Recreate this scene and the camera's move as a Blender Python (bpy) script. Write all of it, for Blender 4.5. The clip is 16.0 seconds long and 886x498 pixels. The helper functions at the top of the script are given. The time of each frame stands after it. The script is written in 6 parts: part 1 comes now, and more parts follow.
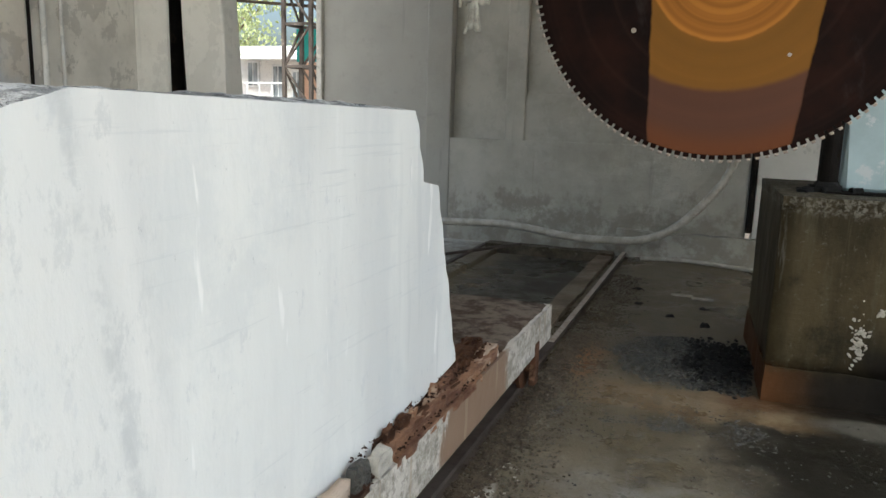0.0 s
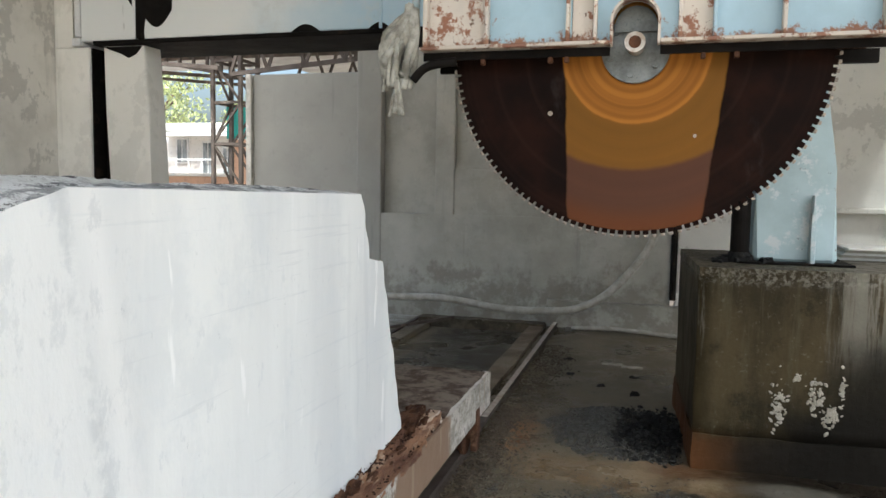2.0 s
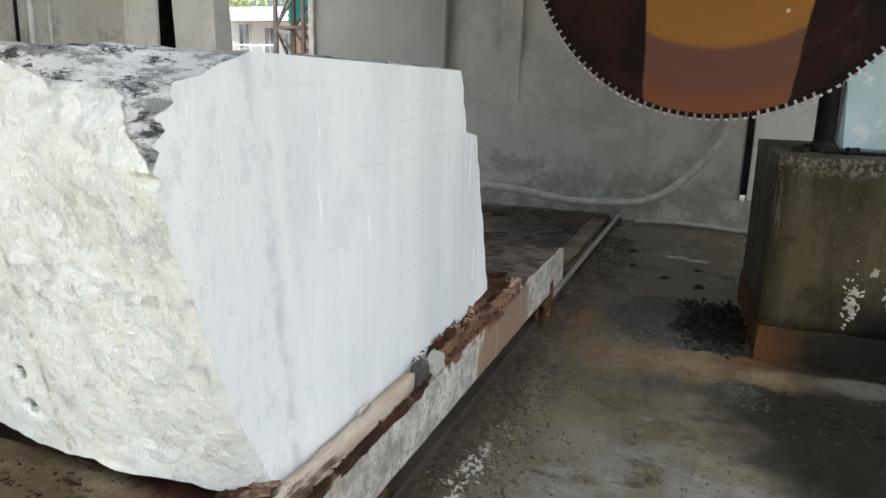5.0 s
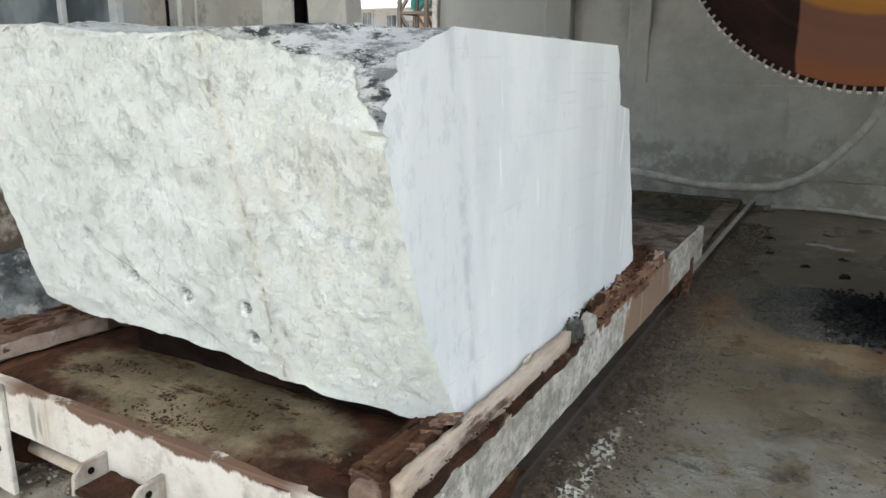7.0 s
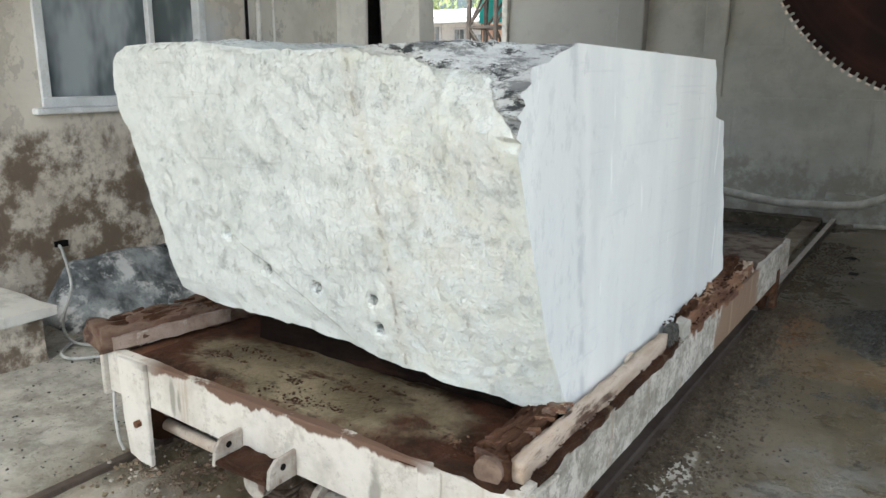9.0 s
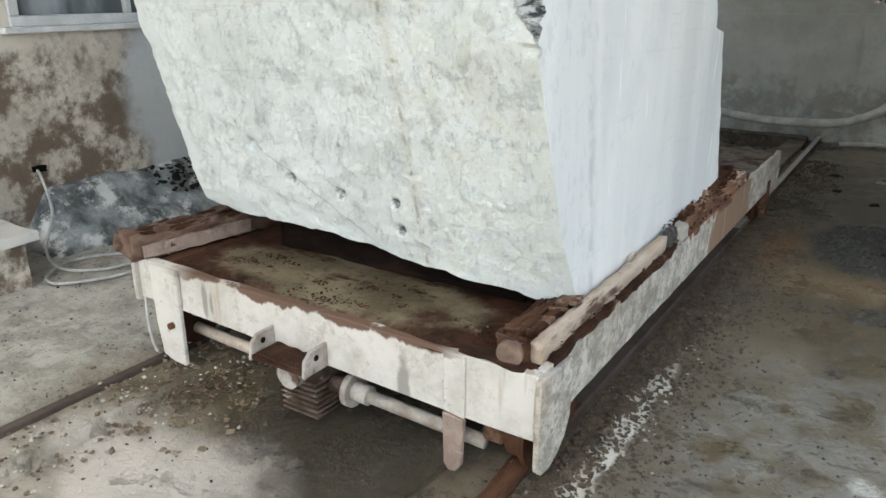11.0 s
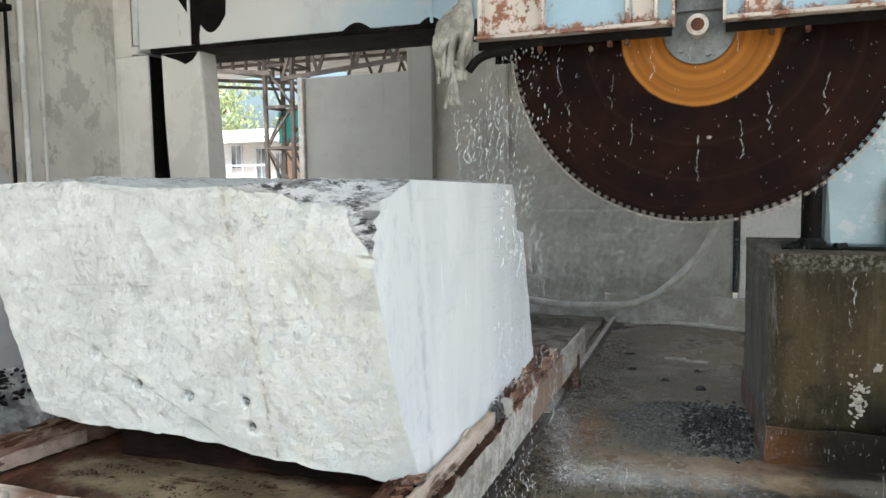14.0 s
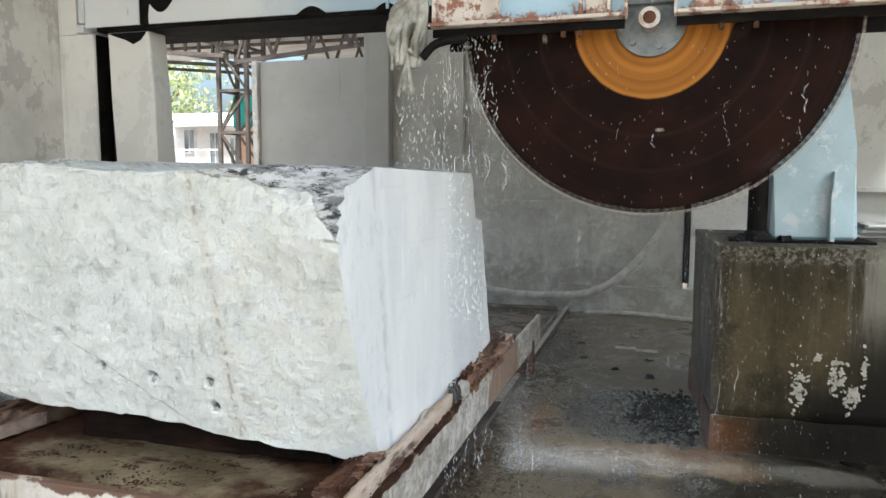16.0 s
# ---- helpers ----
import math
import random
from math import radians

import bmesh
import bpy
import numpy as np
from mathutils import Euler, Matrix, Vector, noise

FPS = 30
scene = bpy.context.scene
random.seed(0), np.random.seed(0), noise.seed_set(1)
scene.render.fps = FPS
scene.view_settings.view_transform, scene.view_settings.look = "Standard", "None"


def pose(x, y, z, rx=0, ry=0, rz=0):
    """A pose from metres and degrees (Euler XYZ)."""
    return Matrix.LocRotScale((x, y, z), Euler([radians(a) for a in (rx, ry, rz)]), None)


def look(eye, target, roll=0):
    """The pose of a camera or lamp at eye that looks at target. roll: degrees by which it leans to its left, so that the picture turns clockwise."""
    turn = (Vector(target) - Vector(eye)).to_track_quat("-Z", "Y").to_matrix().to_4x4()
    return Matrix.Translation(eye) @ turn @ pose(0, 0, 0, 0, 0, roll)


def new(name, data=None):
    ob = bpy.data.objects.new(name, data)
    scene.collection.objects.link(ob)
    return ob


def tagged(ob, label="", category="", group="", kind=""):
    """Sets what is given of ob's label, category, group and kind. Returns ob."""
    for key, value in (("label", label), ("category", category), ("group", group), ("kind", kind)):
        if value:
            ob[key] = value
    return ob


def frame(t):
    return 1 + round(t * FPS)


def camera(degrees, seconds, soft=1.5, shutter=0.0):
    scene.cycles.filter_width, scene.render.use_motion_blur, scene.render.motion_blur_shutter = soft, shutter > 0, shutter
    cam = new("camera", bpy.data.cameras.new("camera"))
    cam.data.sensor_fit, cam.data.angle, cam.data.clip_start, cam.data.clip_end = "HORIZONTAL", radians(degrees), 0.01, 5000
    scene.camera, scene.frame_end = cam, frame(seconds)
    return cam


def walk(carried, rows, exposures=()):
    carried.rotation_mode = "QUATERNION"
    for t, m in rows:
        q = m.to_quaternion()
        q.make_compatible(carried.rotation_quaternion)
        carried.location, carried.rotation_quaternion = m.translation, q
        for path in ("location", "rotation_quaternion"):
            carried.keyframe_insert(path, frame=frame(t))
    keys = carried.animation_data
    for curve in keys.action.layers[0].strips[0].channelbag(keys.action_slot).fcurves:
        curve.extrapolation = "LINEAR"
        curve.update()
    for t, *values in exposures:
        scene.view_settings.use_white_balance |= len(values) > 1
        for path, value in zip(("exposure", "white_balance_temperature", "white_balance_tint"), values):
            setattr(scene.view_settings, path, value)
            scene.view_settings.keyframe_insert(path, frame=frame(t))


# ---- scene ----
# ---- camera and its way ----
cam = camera(61.94, 16.0, soft=1.5, shutter=0.05)
CAM = [
    (0, 0.891, -0.499, 1.537, 79.52, -1.61, 21.07),
    (0.5, 0.911, -0.496, 1.556, 81.62, -0.94, 17.90),
    (1, 0.927, -0.493, 1.562, 82.25, -0.68, 16.40),
    (1.5, 0.926, -0.490, 1.568, 83.43, -0.96, 16.02),
    (2, 0.928, -0.501, 1.571, 85.17, -0.94, 15.93),
    (2.5, 0.927, -0.501, 1.573, 86.21, -1.31, 16.16),
    (3, 0.926, -0.507, 1.569, 84.09, -1.11, 16.55),
    (3.5, 0.913, -0.490, 1.542, 80.54, -1.46, 18.45),
    (3.7, 0.903, -0.485, 1.536, 79.53, -1.44, 18.98),
    (6, 0.879, -0.489, 1.500, 76.11, -1.60, 23.47),
    (6.5, 0.851, -0.499, 1.485, 75.82, -1.11, 26.57),
    (7, 0.821, -0.511, 1.482, 75.60, -0.34, 29.43),
    (7.5, 0.791, -0.523, 1.481, 77.00, 0.12, 32.88),
    (8, 0.777, -0.524, 1.482, 77.00, -0.18, 34.48),
    (10.5, 0.771, -0.528, 1.465, 73.53, -0.38, 33.49),
    (11, 0.778, -0.518, 1.456, 70.76, 0.08, 33.15),
    (11.5, 0.776, -0.517, 1.459, 69.50, 0.27, 32.61),
    (12, 0.777, -0.516, 1.461, 69.55, 0.23, 32.30),
    (12.5, 0.785, -0.506, 1.472, 73.41, 0.47, 30.84),
    (13, 0.803, -0.502, 1.496, 78.97, 0.76, 28.33),
    (13.5, 0.840, -0.487, 1.518, 84.00, 0.74, 24.42),
    (14, 0.874, -0.470, 1.535, 85.16, 0.81, 19.72),
    (14.5, 0.888, -0.466, 1.541, 84.96, 0.71, 17.33),
    (15, 0.887, -0.474, 1.539, 85.11, 0.40, 16.74),
    (15.5, 0.893, -0.455, 1.539, 85.24, 0.40, 16.43),
    (16, 0.893, -0.446, 1.534, 84.25, -0.09, 16.50),
]
FEED = [(0, -0.000), (0.5, 0.046), (1, 0.093), (1.5, 0.142), (2, 0.194), (2.5, 0.246), (3, 0.298), (3.5, 0.350), (3.7, 0.371), (6, 0.622), (6.5, 0.680), (7, 0.739), (7.5, 0.797), (8, 0.852), (10.5, 1.106), (11, 1.158), (11.5, 1.210), (12, 1.263), (12.5, 1.315), (13, 1.367), (13.5, 1.418), (14, 1.468), (14.5, 1.515), (15, 1.551), (15.5, 1.572), (16, 1.586)]
EXPO = ((0, 1.55, 5950, 0), (0.8, 1.69, 5950, 2), (3.7, 1.69, 5950, 2), (6, 1.63, 5750, 0), (10.5, 1.71, 5750, -1), (13, 1.79, 5750, 0), (16, 1.89, 5750, 1))
walk(cam, [(t, pose(*m)) for t, *m in CAM], exposures=EXPO)

# ---- world and sun: bright hazy daylight through the open front of the shed ----
world = bpy.data.worlds.new("hazy_sky")
scene.world = world
world.use_nodes = True
wn = world.node_tree.nodes
sky = wn.new("ShaderNodeTexSky")
sky.sky_type = "NISHITA"
sky.sun_disc = False
sky.sun_elevation = radians(60)
sky.sun_rotation = radians(150)
sky.air_density, sky.dust_density, sky.ozone_density = 1.0, 8.0, 0.5
wn["Background"].inputs["Strength"].default_value = 0.13
world.node_tree.links.new(sky.outputs["Color"], wn["Background"].inputs["Color"])
sun = new("sun", bpy.data.lights.new("sun", "SUN"))
sun.data.energy, sun.data.angle, sun.data.color = 3.2, radians(8), (1.0, 0.97, 0.93)
sun.matrix_world = look((3.0, -5.2, 10.4), (0, 0, 0))


# ---- materials ----
class Nodes:
    """A small helper to wire a principled material."""

    def __init__(self, name):
        self.mat = bpy.data.materials.new(name)
        self.mat.use_nodes = True
        self.tree = self.mat.node_tree
        self.bsdf = self.tree.nodes["Principled BSDF"]
        self.pos = self.tree.nodes.new("ShaderNodeTexCoord").outputs["Object"]

    def node(self, kind, **values):
        n = self.tree.nodes.new(kind)
        for key, value in values.items():
            n.inputs[key].default_value = value
        return n

    def link(self, a, b):
        self.tree.links.new(a, b)

    def noise(self, scale, detail=4, rough=0.6, stretch=None, shift=0.0, turn=0.0):
        n = self.node("ShaderNodeTexNoise", Scale=scale, Detail=detail, Roughness=rough)
        if stretch or shift:
            m = self.node("ShaderNodeMapping", Scale=stretch or (1, 1, 1), Location=(shift, shift, shift), Rotation=(0, radians(turn), 0))
            self.link(self.pos, m.inputs["Vector"])
            self.link(m.outputs["Vector"], n.inputs["Vector"])
        else:
            self.link(self.pos, n.inputs["Vector"])
        return n.outputs["Fac"]

    def step(self, fac, lo, hi):
        n = self.tree.nodes.new("ShaderNodeMapRange")
        n.interpolation_type = "SMOOTHSTEP"
        n.inputs["From Min"].default_value, n.inputs["From Max"].default_value = lo, hi
        self.link(fac, n.inputs["Value"])
        return n.outputs["Result"]

    def math(self, op, a, b=0.0):
        n = self.tree.nodes.new("ShaderNodeMath")
        n.operation = op
        for k, v in enumerate((a, b)):
            if isinstance(v, (int, float)):
                n.inputs[k].default_value = v
            else:
                self.link(v, n.inputs[k])
        return n.outputs[0]

    def mix(self, fac, a, b):
        n = self.tree.nodes.new("ShaderNodeMix")
        n.data_type = "RGBA"
        self.link(fac, n.inputs[0])
        for k, v in ((6, a), (7, b)):
            if isinstance(v, tuple):
                n.inputs[k].default_value = (*v, 1)
            else:
                self.link(v, n.inputs[k])
        return n.outputs[2]

    def axis(self, name):
        n = self.tree.nodes.new("ShaderNodeSeparateXYZ")
        self.link(self.pos, n.inputs[0])
        return n.outputs[name]

    def near(self, place, lo, hi, wobble=0.0, scale=8.0, squash=(1, 1, 1)):
        """1 near a place, 0 away from it, with an uneven rim."""
        m = self.node("ShaderNodeVectorMath")
        m.operation = "SUBTRACT"
        m.inputs[1].default_value = place
        self.link(self.pos, m.inputs[0])
        q = self.node("ShaderNodeVectorMath")
        q.operation = "MULTIPLY"
        q.inputs[1].default_value = squash
        self.link(m.outputs[0], q.inputs[0])
        d = self.node("ShaderNodeVectorMath")
        d.operation = "LENGTH"
        self.link(q.outputs[0], d.inputs[0])
        dist = d.outputs["Value"]
        if wobble:
            dist = self.math("ADD", dist, self.math("MULTIPLY", self.math("SUBTRACT", self.noise(scale, 5), 0.5), wobble))
        return self.step(dist, hi, lo)

    def finish(self, colour, rough=0.8, bump=None, strength=0.3, depth=0.01, metal=0.0):
        if isinstance(colour, tuple):
            self.bsdf.inputs["Base Color"].default_value = (*colour, 1)
        else:
            self.link(colour, self.bsdf.inputs["Base Color"])
        if isinstance(rough, (int, float)):
            self.bsdf.inputs["Roughness"].default_value = rough
        else:
            self.link(rough, self.bsdf.inputs["Roughness"])
        self.bsdf.inputs["Metallic"].default_value = metal
        if bump is not None:
            b = self.node("ShaderNodeBump", Strength=strength, Distance=depth)
            self.link(bump, b.inputs["Height"])
            self.link(b.outputs["Normal"], self.bsdf.inputs["Normal"])
        return self.mat


def surface(name, base, dark, stain=None, scale=2.0, rough=(0.7, 0.9), bump=0.4, metal=0.0, stretch=None, cover=0.58, depth=0.008):
    """A weathered surface: two tones, a stain at a larger scale, fine grain and relief."""
    k = Nodes(name)
    big = k.noise(scale, 6, 0.62, stretch)
    fine = k.noise(scale * 14, 4, 0.7, stretch, 3.0)
    c = k.mix(k.step(big, 0.35, 0.65), base, dark)
    c = k.mix(k.step(fine, 0.52, 0.8), c, tuple(v * 0.7 for v in dark))
    if stain:
        c = k.mix(k.step(k.noise(scale * 0.7, 7, 0.7, stretch, 7.0), cover, cover + 0.1), c, stain)
    r = k.math("ADD", k.math("MULTIPLY", big, rough[1] - rough[0]), rough[0])
    return k.finish(c, r, k.math("ADD", k.math("MULTIPLY", big, 0.6), fine), bump, depth, metal)


def marble_rough():
    k = Nodes("rough_marble")
    a = k.noise(2.2, 8, 0.66, (1.3, 1, 1.1))
    b = k.noise(9, 6, 0.72, (1.3, 1, 1.2), 2.0)
    c = k.mix(k.step(a, 0.38, 0.66), (0.68, 0.71, 0.70), (0.585, 0.615, 0.60))
    c = k.mix(k.math("MULTIPLY", k.step(k.noise(30, 5, 0.75, (1.4, 1, 1.1), 6.0), 0.56, 0.72), 0.42), c, (0.46, 0.48, 0.46))
    c = k.mix(k.math("MULTIPLY", k.step(k.noise(4.5, 6, 0.7, (0.5, 1, 2.6), 9.0), 0.56, 0.68), 0.4), c, (0.55, 0.58, 0.57))
    c = k.mix(k.math("MULTIPLY", k.step(b, 0.55, 0.72), 0.55), c, (0.42, 0.45, 0.43))
    pits = k.step(k.noise(20, 8, 0.8, (1.2, 1, 1.0), 41.0), 0.60, 0.67)
    c = k.mix(k.math("MULTIPLY", pits, 0.6), c, (0.30, 0.32, 0.30))
    lines = k.step(k.noise(3.4, 7, 0.72, (0.35, 1, 5.0), 52.0), 0.60, 0.66)
    c = k.mix(k.math("MULTIPLY", lines, 0.4), c, (0.40, 0.42, 0.40))
    run = k.math("ADD", k.math("ADD", k.axis("X"), 0.47), k.math("MULTIPLY", k.axis("Z"), 0.072))
    run = k.math("ADD", run, k.math("MULTIPLY", k.noise(5, 5), 0.06))
    vein = k.math("ABSOLUTE", run)
    c = k.mix(k.math("MULTIPLY", k.step(vein, 0.04, 0.0), 0.34), c, (0.50, 0.47, 0.41))
    dots = k.math("MULTIPLY", k.step(vein, 0.012, 0.002), k.step(k.noise(24, 4, 0.6, None, 4.0), 0.52, 0.6))
    c = k.mix(k.math("MULTIPLY", dots, 0.7), c, (0.24, 0.23, 0.20))
    warm = k.near((-0.36, 0.2, 1.0), 0.1, 0.50, 0.5, 3, (1.0, 0.3, 0.6))
    c = k.mix(k.math("MULTIPLY", k.math("MULTIPLY", warm, k.step(b, 0.4, 0.6)), 0.35), c, (0.64, 0.61, 0.53))
    # thin crack that falls across the face
    crack = k.math("ADD", k.math("MULTIPLY", k.axis("X"), 0.6), k.axis("Z"))
    crack = k.math("ABSOLUTE", k.math("ADD", k.math("ADD", crack, k.math("MULTIPLY", k.noise(6, 5), 0.05)), -0.192))
    c = k.mix(k.math("MULTIPLY", k.math("MULTIPLY", k.step(crack, 0.006, 0.001), 0.6), k.math("MULTIPLY", k.step(k.axis("X"), -0.72, -0.85), k.step(k.axis("X"), -1.3, -1.2))), c, (0.38, 0.38, 0.36))
    # shade inside the holes, put in as dark spots of colour
    spots = None
    for place in HOLES:
        s = k.math("MULTIPLY", k.near(place, 0.007, 0.020, 0.045, 40, (1.0, 0.25, 0.8)), 0.5 if place[1] < 0.2 else 0.9)
        spots = s if spots is None else k.math("MAXIMUM", spots, s)
    c = k.mix(spots, c, (0.05, 0.06, 0.06))
    # fine slanting flakes and short dark nicks
    flake = k.step(k.noise(12, 8, 0.8, (1.5, 1, 1.0), 61.0, 35), 0.54, 0.64)
    c = k.mix(k.math("MULTIPLY", flake, 0.22), c, (0.40, 0.425, 0.42))
    bright = k.step(k.noise(11, 6, 0.7, (0.7, 1, 2.0), 66.0, -20), 0.56, 0.66)
    c = k.mix(k.math("MULTIPLY", bright, 0.55), c, (0.76, 0.78, 0.765))
    nick = k.step(k.noise(36, 6, 0.8, (1.4, 1, 0.9), 71.0, 30), 0.645, 0.68)
    c = k.mix(k.math("MULTIPLY", nick, 0.7), c, (0.22, 0.235, 0.22))
    tinge = k.math("MULTIPLY", k.step(k.noise(8, 8, 0.8, (1.2, 1, 1), 81.0, 30), 0.49, 0.57), k.step(k.math("ADD", k.axis("X"), k.math("MULTIPLY", a, 0.5)), -0.55, -0.25))
    c = k.mix(k.math("MULTIPLY", tinge, 0.26), c, (0.66, 0.675, 0.55))
    ash = k.step(k.noise(13, 8, 0.82, (1.1, 1, 0.9), 91.0, -25), 0.55, 0.60)
    c = k.mix(k.math("MULTIPLY", ash, 0.16), c, (0.45, 0.475, 0.47))
    fresh = k.step(k.noise(21, 7, 0.8, (1.2, 1, 0.9), 97.0, 25), 0.60, 0.64)
    c = k.mix(k.math("MULTIPLY", fresh, 0.55), c, (0.80, 0.82, 0.81))
    # broken grey corner, wide along the top and narrowing down the sawn edge
    low = k.math("ADD", k.math("SUBTRACT", k.axis("Z"), 1.552), k.math("MULTIPLY", k.math("ADD", k.axis("X"), 0.6), 0.19))
    low = k.math("ADD", low, k.math("MULTIPLY", k.math("MAXIMUM", k.math("ADD", k.axis("X"), 0.20), 0.0), 1.15))
    low = k.math("ADD", low, k.math("MULTIPLY", k.math("SUBTRACT", k.noise(8, 7, 0.75, (1, 1, 1.3)), 0.5), 0.16))
    chip = k.math("MULTIPLY", k.step(low, -0.004, 0.010), k.step(k.axis("X"), -0.66, -0.5))
    rim = k.math("MULTIPLY", k.step(k.axis("Z"), 1.545, 1.585), k.step(k.noise(9, 6, 0.8, (0.7, 2, 3)), 0.46, 0.54))
    broken = k.mix(k.step(k.noise(8, 8, 0.8, (0.7, 1, 2.2), 27.0), 0.49, 0.57), (0.74, 0.76, 0.765), (0.27, 0.28, 0.29))
    broken = k.mix(k.step(k.noise(11, 8, 0.82, (0.8, 1, 2.2), 33.0), 0.54, 0.58), broken, (0.055, 0.06, 0.065))
    c = k.mix(k.math("MAXIMUM", chip, rim), c, broken)
    h = k.math("ADD", k.noise(7, 7, 0.68, (1.4, 1, 1.1)), k.math("MULTIPLY", k.noise(32, 6, 0.75), 0.40))
    h = k.math("SUBTRACT", k.math("SUBTRACT", h, k.math("MULTIPLY", ash, 0.08)), k.math("MULTIPLY", k.math("ADD", flake, nick), 0.05))
    h = k.math("ADD", h, k.math("MULTIPLY", k.math("MULTIPLY", chip, k.noise(15, 7, 0.8, (0.7, 1, 2.4), 27.0)), 1.2))
    return k.finish(c, 0.8, h, 0.9, 0.024)


def marble_sawn():
    k = Nodes("sawn_marble")
    a = k.noise(1.5, 5, 0.55, (1, 2.2, 0.35))
    streak = k.noise(9, 4, 0.6, (1, 1.0, 0.10), 4.0)
    c = k.mix(k.step(a, 0.36, 0.66), (0.80, 0.82, 0.815), (0.70, 0.72, 0.725))
    c = k.mix(k.math("MULTIPLY", k.step(streak, 0.6, 0.75), 0.25), c, (0.93, 0.94, 0.94))
    # facet crease drawn in colour: broken darker line, paler band beside it
    seam = k.math("ABSOLUTE", k.math("SUBTRACT", k.axis("Y"), k.math("ADD", k.math("MULTIPLY", k.axis("Z"), -0.165), 0.62)))
    seam = k.math("MULTIPLY", k.step(seam, 0.03, 0.0), k.step(k.noise(14, 5), 0.4, 0.6))
    c = k.mix(k.math("MULTIPLY", seam, 0.6), c, (0.48, 0.51, 0.53))
    ridge = k.math("ABSOLUTE", k.math("SUBTRACT", k.axis("Y"), k.math("ADD", k.math("MULTIPLY", k.axis("Z"), -0.165), 0.69)))
    c = k.mix(k.math("MULTIPLY", k.step(ridge, 0.05, 0.0), 0.3), c, (0.88, 0.88, 0.87))
    wet = k.math("MULTIPLY", k.step(k.axis("Y"), 1.45, 1.95), k.step(k.noise(12, 3, 0.6, (1, 1.6, 0.12), 9.0), 0.58, 0.66))
    c = k.mix(k.math("MULTIPLY", wet, 0.35), c, (0.55, 0.58, 0.60))
    scratch = k.step(k.noise(7, 6, 0.7, (1, 2.6, 1.2), 12.0), 0.60, 0.66)
    c = k.mix(k.math("MULTIPLY", scratch, 0.40), c, (0.60, 0.63, 0.66))
    saw = k.step(k.noise(6, 5, 0.7, (1, 0.25, 6.0), 21.0), 0.60, 0.68)
    c = k.mix(k.math("MULTIPLY", saw, 0.42), c, (0.60, 0.63, 0.65))
    blot = k.step(k.noise(3.2, 7, 0.7, (1, 1, 0.8), 37.0), 0.50, 0.64)
    c = k.mix(k.math("MULTIPLY", blot, 0.45), c, (0.66, 0.695, 0.715))
    drip = k.step(k.noise(13, 3, 0.6, (1, 1, 0.16), 47.0), 0.66, 0.70)
    c = k.mix(k.math("MULTIPLY", drip, 0.7), c, (0.92, 0.93, 0.93))
    nick = k.step(k.noise(34, 5, 0.8, (1, 1.4, 0.8), 57.0), 0.66, 0.70)
    c = k.mix(k.math("MULTIPLY", nick, 0.6), c, (0.42, 0.45, 0.47))
    front = k.math("MULTIPLY", k.step(k.axis("Y"), 0.62, 0.45), k.step(k.noise(18, 6, 0.75, (1, 1, 0.5), 5.0), 0.52, 0.62))
    c = k.mix(k.math("MULTIPLY", front, 0.5), c, (0.54, 0.57, 0.59))
    return k.finish(c, 0.62, k.noise(26, 5, 0.65, (1, 1, 0.4)), 0.25, 0.007)


